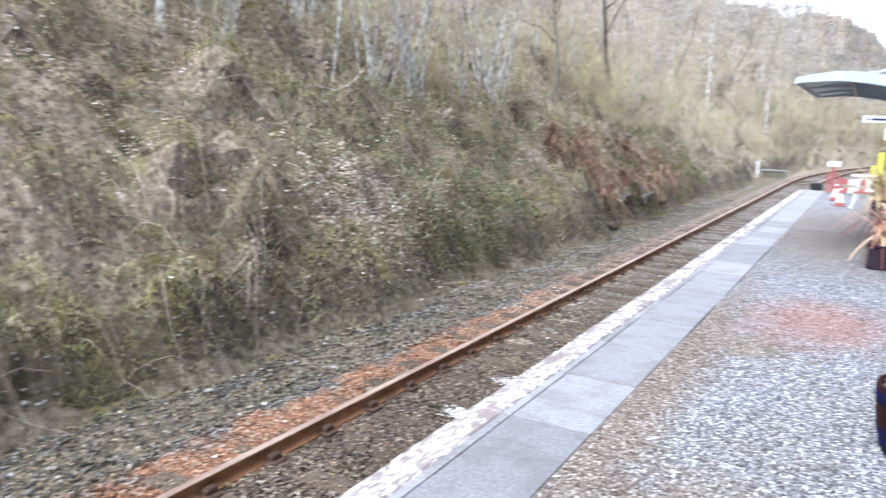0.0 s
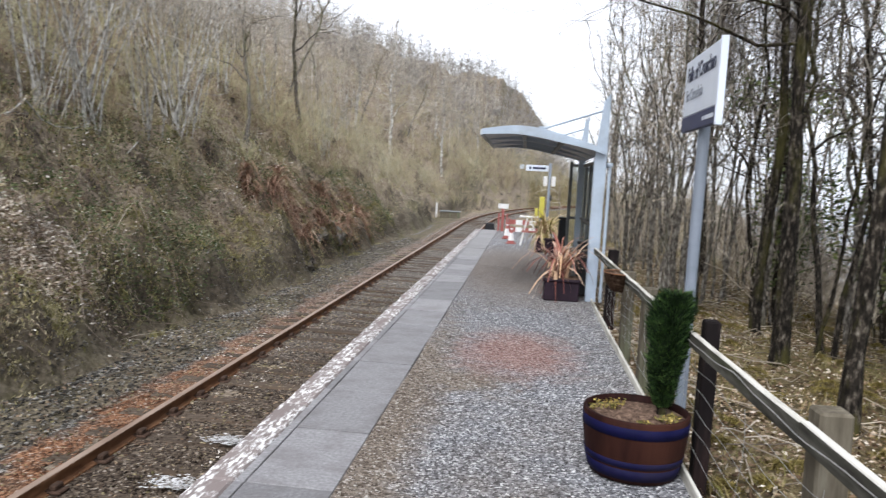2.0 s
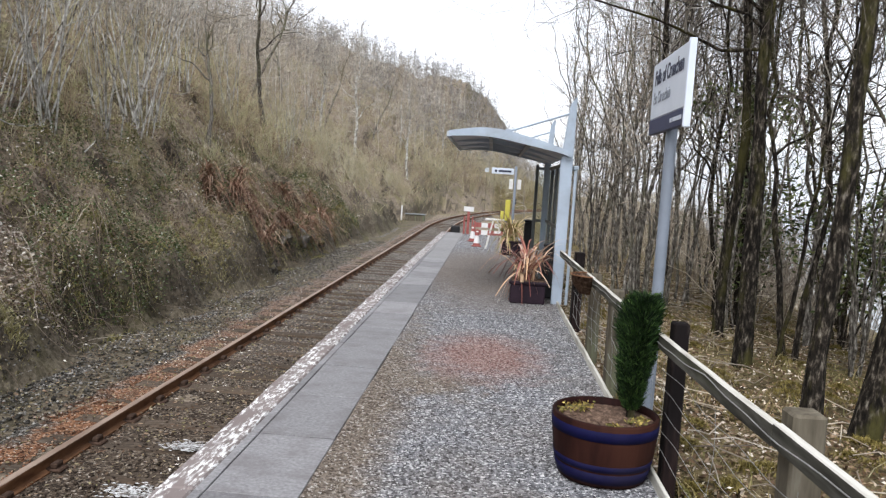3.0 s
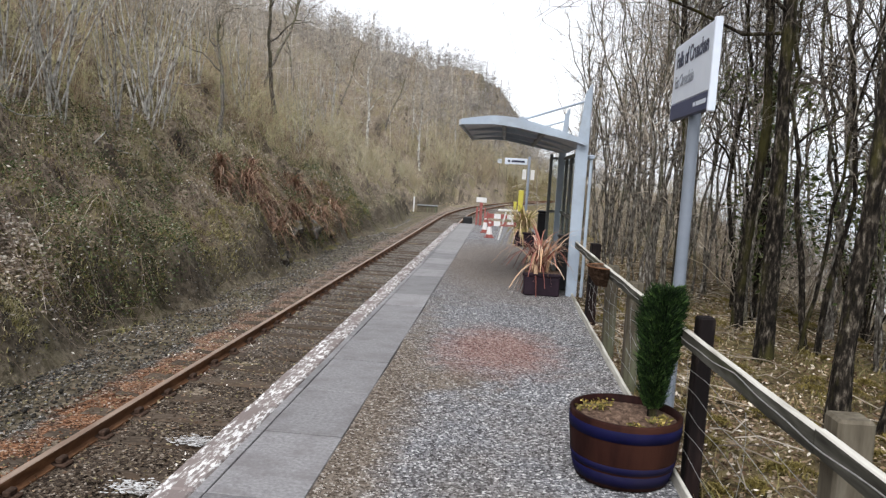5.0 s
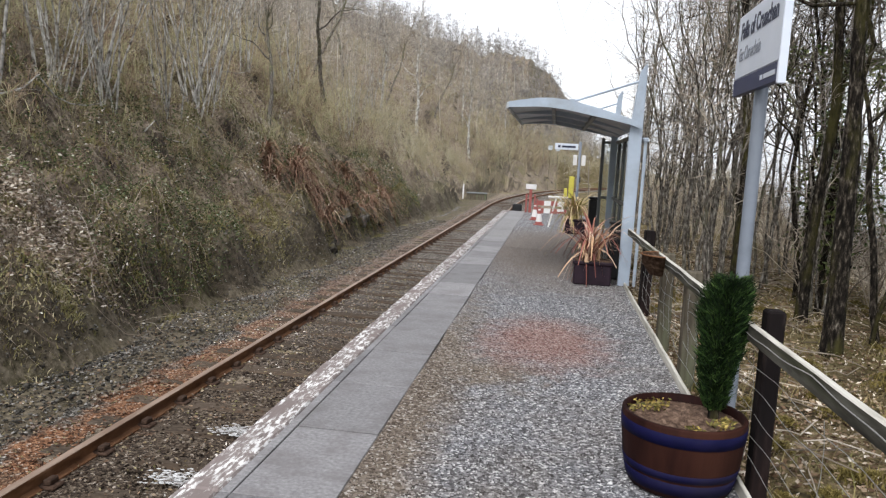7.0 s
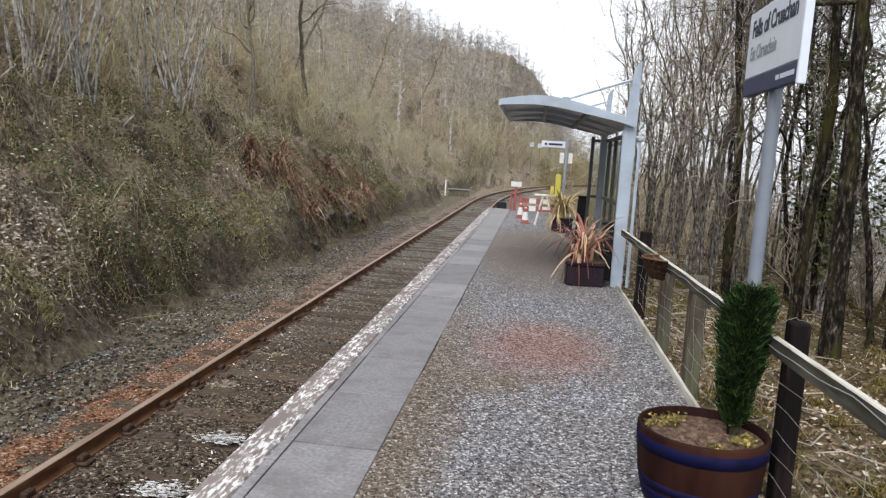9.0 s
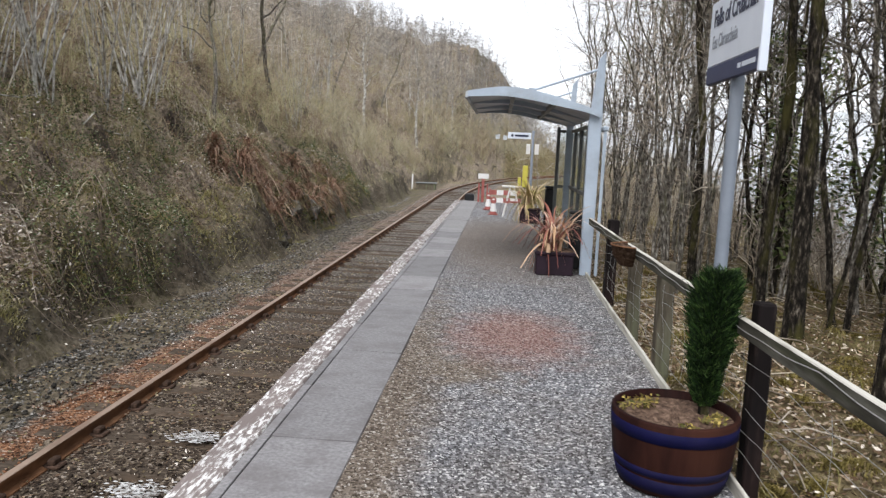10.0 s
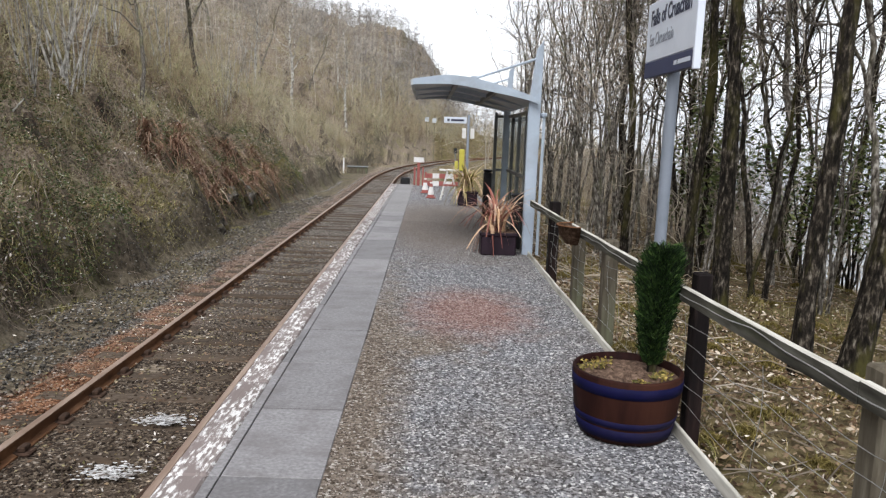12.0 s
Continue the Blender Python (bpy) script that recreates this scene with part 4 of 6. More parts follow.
text("Eas Chruachain", 0.43, 2.345, 0.125, INK_GREY, 0.53, 0.001)
for a, b in ((-0.17, -0.23), (-0.25, -0.49)):
    box_part("mark", SIGN_WHITE, sign, -0.0625, -0.0605, b, a, 2.158, 2.186)


# ---- planters ----
def barrel_planter(x, y):
    b = empty("barrel_planter", "half barrel planter painted brown with blue hoops", "planter", (x, y, 0))
    prof = [(0.255, 0.0), (0.27, 0.05), (0.29, 0.14), (0.303, 0.25), (0.309, 0.362)]
    bm = bmesh.new()
    lathe(bm, [(0.0, 0.012), *prof, (0.305, 0.368), (0.288, 0.368), (0.284, 0.30)], 48)
    part("body", bm, BARREL, b, "brown painted staves", True)
    for z0, z1, r0, r1 in ((0.02, 0.085, 0.263, 0.279), (0.095, 0.135, 0.281, 0.29), (0.272, 0.335, 0.3055, 0.3085)):
        bm = bmesh.new()
        lathe(bm, [(r0 - 0.004, z0), (r0 + 0.002, z0 + 0.0015), (r1 + 0.002, z1 - 0.0015), (r1 - 0.004, z1)], 48)
        part("hoop", bm, HOOP, b, "blue painted hoop", True)
    bm = bmesh.new()
    rings = []
    for k in range(1, 9):
        r = 0.286 * k / 8
        rings.append([bm.verts.new((r * math.cos(6.28319 * i / 36), r * math.sin(6.28319 * i / 36), 0.325 + 0.03 * (random.random() - 0.5) * (k < 8))) for i in range(36)])
    c = bm.verts.new((0, 0, 0.33))
    for i in range(36):
        bm.faces.new((c, rings[0][i], rings[0][(i + 1) % 36]))
        for lo, hi in zip(rings, rings[1:]):
            bm.faces.new((lo[i], hi[i], hi[(i + 1) % 36], lo[(i + 1) % 36]))
    part("soil", bm, SOIL, b, "dry brown soil", True)
    return b


BX, BY = 2.345, 3.92
barrel_planter(BX, BY)
rng = np.random.default_rng(11)
conifer = empty("conifer_shrub", "narrow dark green columnar conifer in the barrel", "shrub", (BX + 0.16, BY + 0.07, 0.32))
bm = bmesh.new()
lathe(bm, [(0.03, -0.02), (0.024, 0.15), (0.012, 0.55)], 8)
part("stem", bm, BARK_DARK, conifer)
n = 21000
t = rng.random(n) ** 0.9
rad = np.interp(t, [0, 0.1, 0.35, 0.7, 0.9, 1.0], [0.035, 0.046, 0.074, 0.096, 0.086, 0.05])
ang = rng.uniform(0, 6.28, n)
lump = 0.42 + 1.0 * vnoise(np.cos(ang) * 2.6 + 7, np.sin(ang) * 2.6 + t * 9, 3)
rr = rad * lump * np.sqrt(rng.uniform(0.25, 1, n))
basep = np.stack([rr * np.cos(ang) + 0.03 * t ** 2, rr * np.sin(ang), 0.05 + 0.67 * t], -1)
tt = np.linspace(0, 1, 3)[None]
ln = rng.uniform(0.018, 0.075, n)[:, None] * (0.6 + 0.6 * rng.random(n)[:, None] ** 3)
spray = basep[:, None] + np.stack([np.cos(ang)[:, None] * ln * tt * 0.8, np.sin(ang)[:, None] * ln * tt * 0.8, ln * tt * 0.8], -1) + rng.normal(0, 0.006, (n, 3, 3))
v, f = ribbons(spray, np.array([[0.0022, 0.0034, 0.0008]]) * np.ones((n, 1)), rng.normal(0, 1, (n, 3)))
mesh_np("foliage", v, f, CYPRESS, conifer)


def small_plant(x, y, z, r, n, mat, seed, name="primrose", label="small yellow-green bedding plant in the barrel soil"):
    rng = np.random.default_rng(seed)
    p = empty(name, label, "plant", (x, y, z), "bedding plants")
    at = np.stack([rng.normal(0, r, n), rng.normal(0, r, n), rng.uniform(0, r * 0.7, n)], -1)
    v, f = leaves(at, np.full(n, 0.016), rng)
    mesh_np("leaves", v, f, mat, p)


for k, (dx, dy, r) in enumerate(((-0.17, 0.14, 0.035), (-0.1, 0.19, 0.03), (-0.22, 0.06, 0.025), (-0.12, 0.1, 0.02), (0.16, -0.1, 0.03), (0.2, -0.02, 0.022), (0.02, -0.2, 0.02))):
    small_plant(BX + dx, BY + dy, 0.335, r, 36, PRIMROSE, 20 + k)


def trough(x, y, w, d, tall, label):
    t = empty("trough_planter", label, "planter", (x, y, 0), "flax planters")
    bm = bmesh.new()
    for i, (ww, dd, z0, z1) in enumerate(((w * 0.92, d * 0.92, 0, tall - 0.05), (w, d, tall - 0.05, tall))):
        box(bm, -ww / 2, ww / 2, -dd / 2, dd / 2, z0, z1, 0.015)
    part("tub", bm, TROUGH, t)
    box_part("soil", SOIL, t, -w / 2 + 0.03, w / 2 - 0.03, -d / 2 + 0.03, d / 2 - 0.03, tall + 0.001, tall + 0.012)
    return t


def flax(x, y, z, n, tall, mat, seed, label):
    rng = np.random.default_rng(seed)
    p = empty("flax_plant", label, "plant", (x, y, z), "flax plants")
    base = np.stack([rng.normal(0, 0.05, n), rng.normal(0, 0.05, n), np.zeros(n)], -1)
    h = tall * rng.uniform(0.55, 1.1, n)
    v, f = blades(base, h, 0.85, 0.024, 9, 0.95, rng)
    low = n // 3
    base = np.stack([rng.normal(-0.07, 0.05, low), rng.normal(0, 0.07, low), np.full(low, -0.01)], -1)
    v2, f2 = blades(base, tall * rng.uniform(0.3, 0.5, low), 1.2, 0.027, 9, 2.2, rng)
    v, f = joined((v, f), (v2, f2))
    mesh_np("leaves", v, f, mat, p)


trough(2.2, 10.32, 0.54, 0.4, 0.32, "dark plum trough planter beside the shelter column")
flax(2.17, 10.3, 0.32, 95, 0.92, PHORMIUM, 31, "red and tan striped flax with arching leaves")
trough(2.16, 17.8, 0.5, 0.4, 0.34, "dark plum trough planter with golden flax")
flax(2.12, 17.8, 0.34, 130, 0.95, PHORMIUM_GOLD, 33, "golden green flax with arching leaves")

basket = empty("fence_basket", "brown trough basket hung on the fence rail", "basket", (2.585, 6.75, 0.85))
basket.scale = (0.88, 0.88, 0.88)
bm = bmesh.new()
prev = None
for i in range(9):
    a = math.pi * i / 8
    row = [bm.verts.new((-0.2 * math.sin(a) * k, -0.24 * math.cos(a) * k, z)) for k, z in ((1.0, 0.0), (0.92, -0.1), (0.55, -0.2), (0.0, -0.22))]
    if prev:
        for k in range(3):
            bm.faces.new((prev[k], row[k], row[k + 1], prev[k + 1]))
    prev = row
bmesh.ops.solidify(bm, geom=bm.faces[:], thickness=0.012)
part("liner", bm, COIR, basket, "brown coir liner", True)
p = np.array([[(-0.205 * math.sin(math.pi * i / 10), -0.245 * math.cos(math.pi * i / 10), 0.0) for i in range(11)]])
v, f = tubes(p, np.full((1, 11), 0.008), 5)
mesh_np("rim", v, f, RUST, basket, "rusty rim")
bm = bmesh.new()
ring = [bm.verts.new((-0.18 * math.sin(math.pi * i / 10), -0.22 * math.cos(math.pi * i / 10), -0.03)) for i in range(11)]
bm.faces.new(ring)
part("soil", bm, SOIL, basket)


# ---- the far end of the platform ----
def traffic_cone(x, y):
    c = empty("traffic_cone", "red traffic cone with white sleeves on the platform", "cone", (x, y, 0), "traffic cones")
    box_part("base", RED, c, -0.18, 0.18, -0.18, 0.18, 0.0, 0.035, 0.01)
    def r(z):
        return 0.13 - 0.1 * (z - 0.035) / 0.6
    for name, z0, z1, mat in (("lower", 0.036, 0.12, RED), ("white_sleeve", 0.12, 0.4, WHITE), ("upper", 0.4, 0.52, RED), ("white_tip_sleeve", 0.52, 0.57, WHITE), ("tip", 0.57, 0.64, RED)):
        bm = bmesh.new()
        lathe(bm, [(r(z0), z0), (r(z1), z1)], 20)
        part(name, bm, mat, c, "", True)
    c.scale = (0.74, 0.74, 0.74)


traffic_cone(1.28, 19.6)
traffic_cone(1.12, 21.3)

barrier = empty("works_barrier", "red and white plastic works barrier across the platform end", "barrier", (1.75, 23.6, 0))
for z in (0.06, 0.3):
    for k in range(6):
        box_part("plank", RED if k % 2 == 0 else WHITE, barrier, -0.62 + k * 0.21, -0.412 + k * 0.21, -0.02, 0.02, z, z + 0.15)
for x in (-0.63, 0.64):
    box_part("upright", RED, barrier, x - 0.025, x + 0.025, -0.03, 0.03, 0.0, 0.5, 0.008)
    box_part("foot", BLACK, barrier, x - 0.05, x + 0.05, -0.25, 0.25, -0.002, 0.04, 0.01)

stop = empty("red_marker_post", "red post with a white plate at the platform end", "marker post", (0.88, 24.4, 0))
box_part("post", RED, stop, -0.045, 0.045, -0.045, 0.045, 0.0, 0.78, 0.01)
box_part("plate", WHITE, stop, -0.17, 0.17, -0.055, -0.025, 0.76, 0.92, 0.006, "white plate")
box_part("brace", RED, stop, -0.16, -0.1, -0.02, 0.02, 0.0, 0.6, 0.006)
box_part("brace", RED, stop, 0.12, 0.17, -0.02, 0.02, 0.0, 0.6, 0.006)

chair_stack = empty("folded_trestle", "pale folding trestle leaning near the planter", "trestle", (1.78, 19.2, 0))
for x, lean in ((-0.25, 12), (0.2, -14)):
    for y in (-0.12, 0.12):
        bm = bmesh.new()
        box(bm, -0.02, 0.02, -0.02, 0.02, 0.0, 0.78, 0.004)
        o = part("leg", bm, WHITE, chair_stack)
        o.matrix_basis = pose(x, y, 0, 0, lean, 0)
box_part("top_board", WHITE, chair_stack, -0.3, 0.26, -0.17, 0.17, 0.75, 0.79, 0.008)
box_part("brace", RED, chair_stack, -0.22, 0.18, -0.145, -0.115, 0.36, 0.41, 0.004)

totem = empty("yellow_cabinet", "narrow yellow cabinet on a dark leg", "cabinet", (2.0, 18.9, 0))
box_part("box", YELLOW, totem, -0.03, 0.1, -0.08, 0.08, 0.78, 1.32, 0.015)
box_part("side_box", YELLOW, totem, -0.14, -0.06, -0.05, 0.05, 0.8, 1.02, 0.01, "small dull yellow side box")
box_part("leg", DARK_STEEL, totem, -0.04, 0.04, -0.04, 0.04, 0.0, 0.78, 0.006)

direction = empty("direction_sign_post", "grey post with a white direction sign and notices", "sign", (2.2, 19.4, 0))
bm = bmesh.new()
lathe(bm, [(0.034, 0.0), (0.034, 2.2), (0.0, 2.205)], 12)
part("post", bm, POST_GREY, direction, "", True)
arm = box_part("arm", SIGN_WHITE, direction, -0.64, -0.05, -0.02, 0.02, 1.98, 2.14, 0.005, "white direction board")
box_part("mark", INK, arm, -0.56, -0.5, -0.026, -0.0215, 2.03, 2.09)
box_part("mark", INK, arm, -0.46, -0.12, -0.026, -0.0215, 2.035, 2.085)
for x0 in (-0.16, 0.055):
    box_part("notice", WHITE, direction, x0, x0 + 0.1, -0.065, -0.047, 1.6, 1.86, 0.004)

# lineside things
cab = empty("lineside_box", "low weathered timber box beside the track", "box", (-3.95, 54.6, float(height(-3.95, 54.6))))
box_part("body", WOOD_GREY, cab, -0.7, 0.7, -0.5, 0.5, -0.3, 0.45, 0.02)
box_part("lid", DARK_STEEL, cab, -0.76, 0.76, -0.56, 0.56, 0.454, 0.52, 0.015)
mark = empty("lineside_post", "thin white post beside the track", "post", (-4.95, 54.3, float(height(-4.95, 54.3))))
box_part("shaft", WHITE, mark, -0.05, 0.05, -0.05, 0.05, -0.2, 1.1, 0.008)
board_z = float(height(1.35, 85.5))
notice = empty("lineside_notice", "pale notice boards on two posts beside the bend", "sign", (1.35, 85.5, board_z))
for x in (-0.45, 0.45):
    box_part("post", WOOD_GREY, notice, x - 0.025, x + 0.025, -0.025, 0.025, -0.4, 3.95 - board_z, 0.006)
for x0, x1, z0 in ((-0.66, -0.2, 3.25), (0.2, 0.66, 3.15)):
    box_part("board", ROOF_STEEL, notice, x0, x1, -0.075, -0.03, z0 - board_z, z0 + 0.5 - board_z, 0.006)
sig = empty("signal_lamp", "small black signal lamp on a post", "signal", (4.4, 88.0, float(height(4.4, 88.0))))
box_part("head", BLACK, sig, -0.2, 0.2, -0.12, 0.12, 0.95, 1.6, 0.03)
box_part("shaft", DARK_STEEL, sig, -0.05, 0.05, -0.05, 0.05, -0.6, 0.95, 0.006)
box1 = empty("track_cabinet", "small black box on the platform end", "box", (0.42, 25.4, float(-0.1)))
box_part("body", BLACK, box1, -0.16, 0.16, -0.15, 0.15, -0.05, 0.3, 0.03)


# ---- trees ----
def branch_set(rng, parents, radii, count, k, length, spread, up, start=0.25):
    """Child branches of polylines; returns points and radii."""
    n, kk, _ = parents.shape
    which = rng.integers(0, n, count)
    t = start + (1 - start) * rng.random(count) ** 0.8
    f = t * (kk - 1)
    i = np.clip(f.astype(int), 0, kk - 2)
    u = (f - i)[:, None]
    base = parents[which, i] * (1 - u) + parents[which, i + 1] * u
    r0 = radii[which, i] * (1 - u[:, 0]) + radii[which, i + 1] * u[:, 0]
    tang = unit(parents[which, i + 1] - parents[which, i])
    side = rng.normal(0, 1, (count, 3))
    side = unit(side - (side * tang).sum(-1, keepdims=True) * tang)
    d = unit(tang * (1 - spread) + side * spread + np.array([0, 0, up]))
    ln = length * rng.uniform(0.45, 1.15, count) * (1.1 - 0.55 * t)
    pts = [base]
    for _ in range(k - 1):
        d = unit(d + rng.normal(0, 0.38, (count, 3)) + np.array([0, 0, up * 0.35]))
        pts.append(pts[-1] + d * (ln / (k - 1))[:, None])
    p = np.stack(pts, 1)
    r = (np.minimum(r0 * 0.62, 0.16 * ln / 2.5 + 0.003))[:, None] * np.linspace(1, 0.25, k)[None]
    return p, np.maximum(r, 0.0022)


def make_tree(name, label, group, seed, tall, r0, stems=1, bark=BARK_DARK, twig=TWIG_DARK, limbs=12, boughs=100, twigs=760, lean=0.08, limb_len=0.34, leafy=0, wobble=0.1, category="tree", toward=None, low=0.25, reach=()):
    """A bare tree: trunk with limbs and boughs, and a crown of twigs."""
    rng = np.random.default_rng(seed)
    tree = empty(name, label, category, (0, 0, 0), group)
    k = 22
    t = np.linspace(0, 1, k)
    p, r = np.zeros((stems, k, 3)), np.zeros((stems, k))
    for s in range(stems):
        a, le = rng.uniform(0, 6.28), lean * rng.uniform(0.4, 1.5)
        if toward is not None:
            a, le = toward, lean
        h = tall * (rng.uniform(0.7, 1.05) if stems > 1 else 1)
        wx, wy = np.cumsum(rng.normal(0, wobble * 0.6, k)) * t ** 0.5, np.cumsum(rng.normal(0, wobble * 0.6, k)) * t ** 0.5
        root = rng.normal(0, 0.038 * stems ** 0.6 if stems > 1 else 0, 2)
        p[s] = np.stack([root[0] + math.cos(a) * le * h * t ** 1.2 + wx, root[1] + math.sin(a) * le * h * t ** 1.2 + wy, -0.35 + (h + 0.35) * t], -1)
        r[s] = r0 * (rng.uniform(0.55, 1.1) if stems > 1 else 1) * (1 - 0.82 * t) * (1 + 0.5 * np.exp(-t * 30)) * rng.uniform(0.9, 1.12, k)
    lp, lr = branch_set(rng, p, r, limbs * stems, 7, tall * limb_len, 0.62, 0.25, low)
    for z0, dx, dy, dz in reach:
        u = np.linspace(0, 1, 7)
        base = np.array([np.interp(z0, p[0, :, 2], p[0, :, c]) for c in range(3)])
        bough = base + u[:, None] * np.array([dx, dy, dz]) + rng.normal(0, 0.09, (7, 3)) * (u[:, None] > 0)
        lp = np.concatenate([lp, bough[None]])
        lr = np.concatenate([lr, 0.024 * (1 - 0.8 * u)[None]])
    bp, br = branch_set(rng, lp, lr, boughs, 5, tall * 0.16, 0.6, 0.16, 0.15)
    v, f = joined(tubes(p, r, 8 if r0 > 0.06 else 6), tubes(lp, lr, 5))
    mesh_np("trunk", v, f, bark, tree, "", True)
    allp = np.concatenate([bp])
    tp, tr = branch_set(rng, allp, br, twigs, 4, tall * 0.085, 0.55, 0.1, 0.1)
    sp, sr = branch_set(rng, p[:, 7:], r[:, 7:], twigs // 5, 4, tall * 0.1, 0.6, 0.2, 0.0)
    sets = [tubes(bp, br, 3), ribbons(tp, np.minimum(tr, 0.006) * 1.2, rng.normal(0, 1, (len(tp), 3))), ribbons(sp, np.minimum(sr, 0.007) * 1.2, rng.normal(0, 1, (len(sp), 3)))]
    v, f = joined(*sets)
    mesh_np("crown", v, f, twig, tree)
    if leafy:
        at = np.concatenate([p.reshape(-1, 3), lp.reshape(-1, 3), bp.reshape(-1, 3)])
        at = at[(at[:, 2] > 0.5) & (at[:, 2] < 4.2)]
        at = at[rng.integers(0, len(at), leafy)] + rng.normal(0, 0.14, (leafy, 3))
        v, f = leaves(at, np.full(leafy, 0.055), rng)
        mesh_np("leaves", v, f, EVERGREEN, tree)
    return tree


def plant(tree, x, y, turn, k=1.0, first=False, sink=0.05):
    z = float(height(x, y)) - sink
    m = Matrix.Translation((x, y, z)) @ Matrix.Rotation(turn, 4, "Z")
    if first:
        tree.matrix_basis = m @ Matrix.Diagonal((k, k, k, 1))
        return tree
    o = copy_thing(tree, m)
    o.scale = (k, k, k)
    return o


WOODS = [
    make_tree("bare_tree", "bare woodland tree with mossy dark trunk", "trees behind the fence", 101, 11.5, 0.068, lean=0.05, limbs=11),
    make_tree("bare_tree", "leaning bare woodland tree with dark trunk", "trees behind the fence", 102, 10.5, 0.058, bark=BARK_GREY, lean=0.16, limbs=9, wobble=0.17),
    make_tree("bare_tree", "slender bare tree with lichened grey trunk", "trees behind the fence", 103, 10.0, 0.045, bark=BARK_GREY, lean=0.1, limbs=8, wobble=0.16),
    make_tree("bare_tree", "forked bare tree with several mossy stems", "trees behind the fence", 104, 9.5, 0.048, stems=3, lean=0.2, limbs=5, wobble=0.15),
    make_tree("bare_tree", "thin bare sapling cluster of grey stems", "trees behind the fence", 105, 7.0, 0.035, stems=6, bark=BARK_GREY, twig=TWIG, lean=0.16, limbs=4, boughs=70, twigs=380),
    make_tree("ivy_tree", "dark trunk hung with evergreen ivy leaves", "trees behind the fence", 106, 8.0, 0.05, lean=0.08, limbs=10, leafy=1100),
    make_tree("bare_tree", "cluster of crooked grey stems with fine twigs", "trees behind the fence", 107, 8.5, 0.035, stems=4, bark=BARK_GREY, twig=TWIG, lean=0.13, limbs=7, boughs=150, twigs=1000, wobble=0.14),
]
NEAR_TREES = [
    (4.95, 10.3, 0, 1.15), (5.4, 9.1, 3, 1.0),
    (5.9, 7.4, 2, 1.0), (4.4, 11.6, 0, 1.0), (5.6, 12.2, 3, 1.0), (4.0, 13.3, 4, 1.1), (4.6, 14.6, 2, 1.1), (6.4, 10.6, 1, 1.1),
    (6.8, 8.2, 2, 0.9), (7.6, 9.8, 5, 1.0), (7.2, 12.4, 2, 1.0), (3.9, 16.2, 4, 1.0),
    (5.2, 16.4, 2, 1.1), (6.3, 14.6, 5, 0.95), (4.2, 18.6, 4, 1.1), (8.6, 7.6, 2, 1.1), (8.8, 11.0, 1, 1.2), (5.4, 3.6, 2, 1.0),
    (7.0, 3.8, 1, 1.1), (9.4, 5.2, 3, 1.1), (8.2, 13.8, 3, 1.1), (6.0, 18.2, 0, 1.0), (4.9, 20.5, 4, 1.15), (7.4, 17.0, 5, 1.1),
    (4.1, 22.5, 2, 1.0), (5.8, 23.0, 4, 1.2), (9.8, 15.0, 0, 1.1), (8.6, 20.0, 2, 1.1), (4.6, 26.0, 4, 1.1), (6.6, 27.0, 1, 1.0),
    (5.0, 30.5, 4, 1.2), (7.6, 24.0, 3, 1.1), (10.6, 9.4, 5, 1.2), (11.4, 12.6, 0, 1.2), (10.4, 18.6, 5, 1.2), (12.4, 7.8, 2, 1.3),
    (5.8, 34.5, 2, 1.1), (8.8, 31.0, 4, 1.2), (7.2, 38.0, 0, 1.0), (6.4, 43.0, 4, 1.2), (9.8, 36.0, 3, 1.1), (11.5, 24.0, 2, 1.2), (13.0, 16.0, 1, 1.2),
    (5.5, 11.4, 5, 0.9), (5.2, 13.2, 6, 1.0), (6.3, 15.6, 6, 1.1), (4.1, 12.2, 6, 0.9), (4.6, 17.4, 6, 1.0),
    (6.1, 8.6, 4, 0.8), (5.35, 11.0, 4, 0.9), (4.75, 12.6, 2, 0.9), (3.9, 10.6, 4, 0.8), (6.9, 9.2, 2, 1.0), (8.0, 8.9, 3, 1.1), (9.2, 9.9, 4, 1.2),
]
plant(make_tree("bare_tree", "straight mossy dark trunk close behind the fence", "trees behind the fence", 113, 11.0, 0.085, lean=0.02, limbs=16, limb_len=0.2, toward=0.3, wobble=0.05, low=0.5), 4.43, 5.95, 0, 1.0, True)
plant(make_tree("bare_tree", "thick ivied trunk leaning away from the fence", "trees behind the fence", 114, 10.0, 0.115, lean=0.17, limbs=14, limb_len=0.2, toward=0.1, wobble=0.06, low=0.5), 4.85, 5.98, 0, 1.0, True)
plant(make_tree("bare_tree", "dark trunk with long boughs reaching over the platform", "trees behind the fence", 115, 10.5, 0.1, lean=0.04, limbs=12, boughs=110, twigs=700, toward=1.5, wobble=0.07, low=0.4, reach=((3.7, -3.0, -0.4, 0.45), (4.1, -2.5, 0.3, 1.0), (3.9, -1.8, -0.7, 0.8))), 4.62, 8.28, 0, 1.0, True)
used = set()
for x, y, k, s in NEAR_TREES:
    plant(WOODS[k], x, y, random.uniform(0, 6.28), s, k not in used)
    used.add(k)

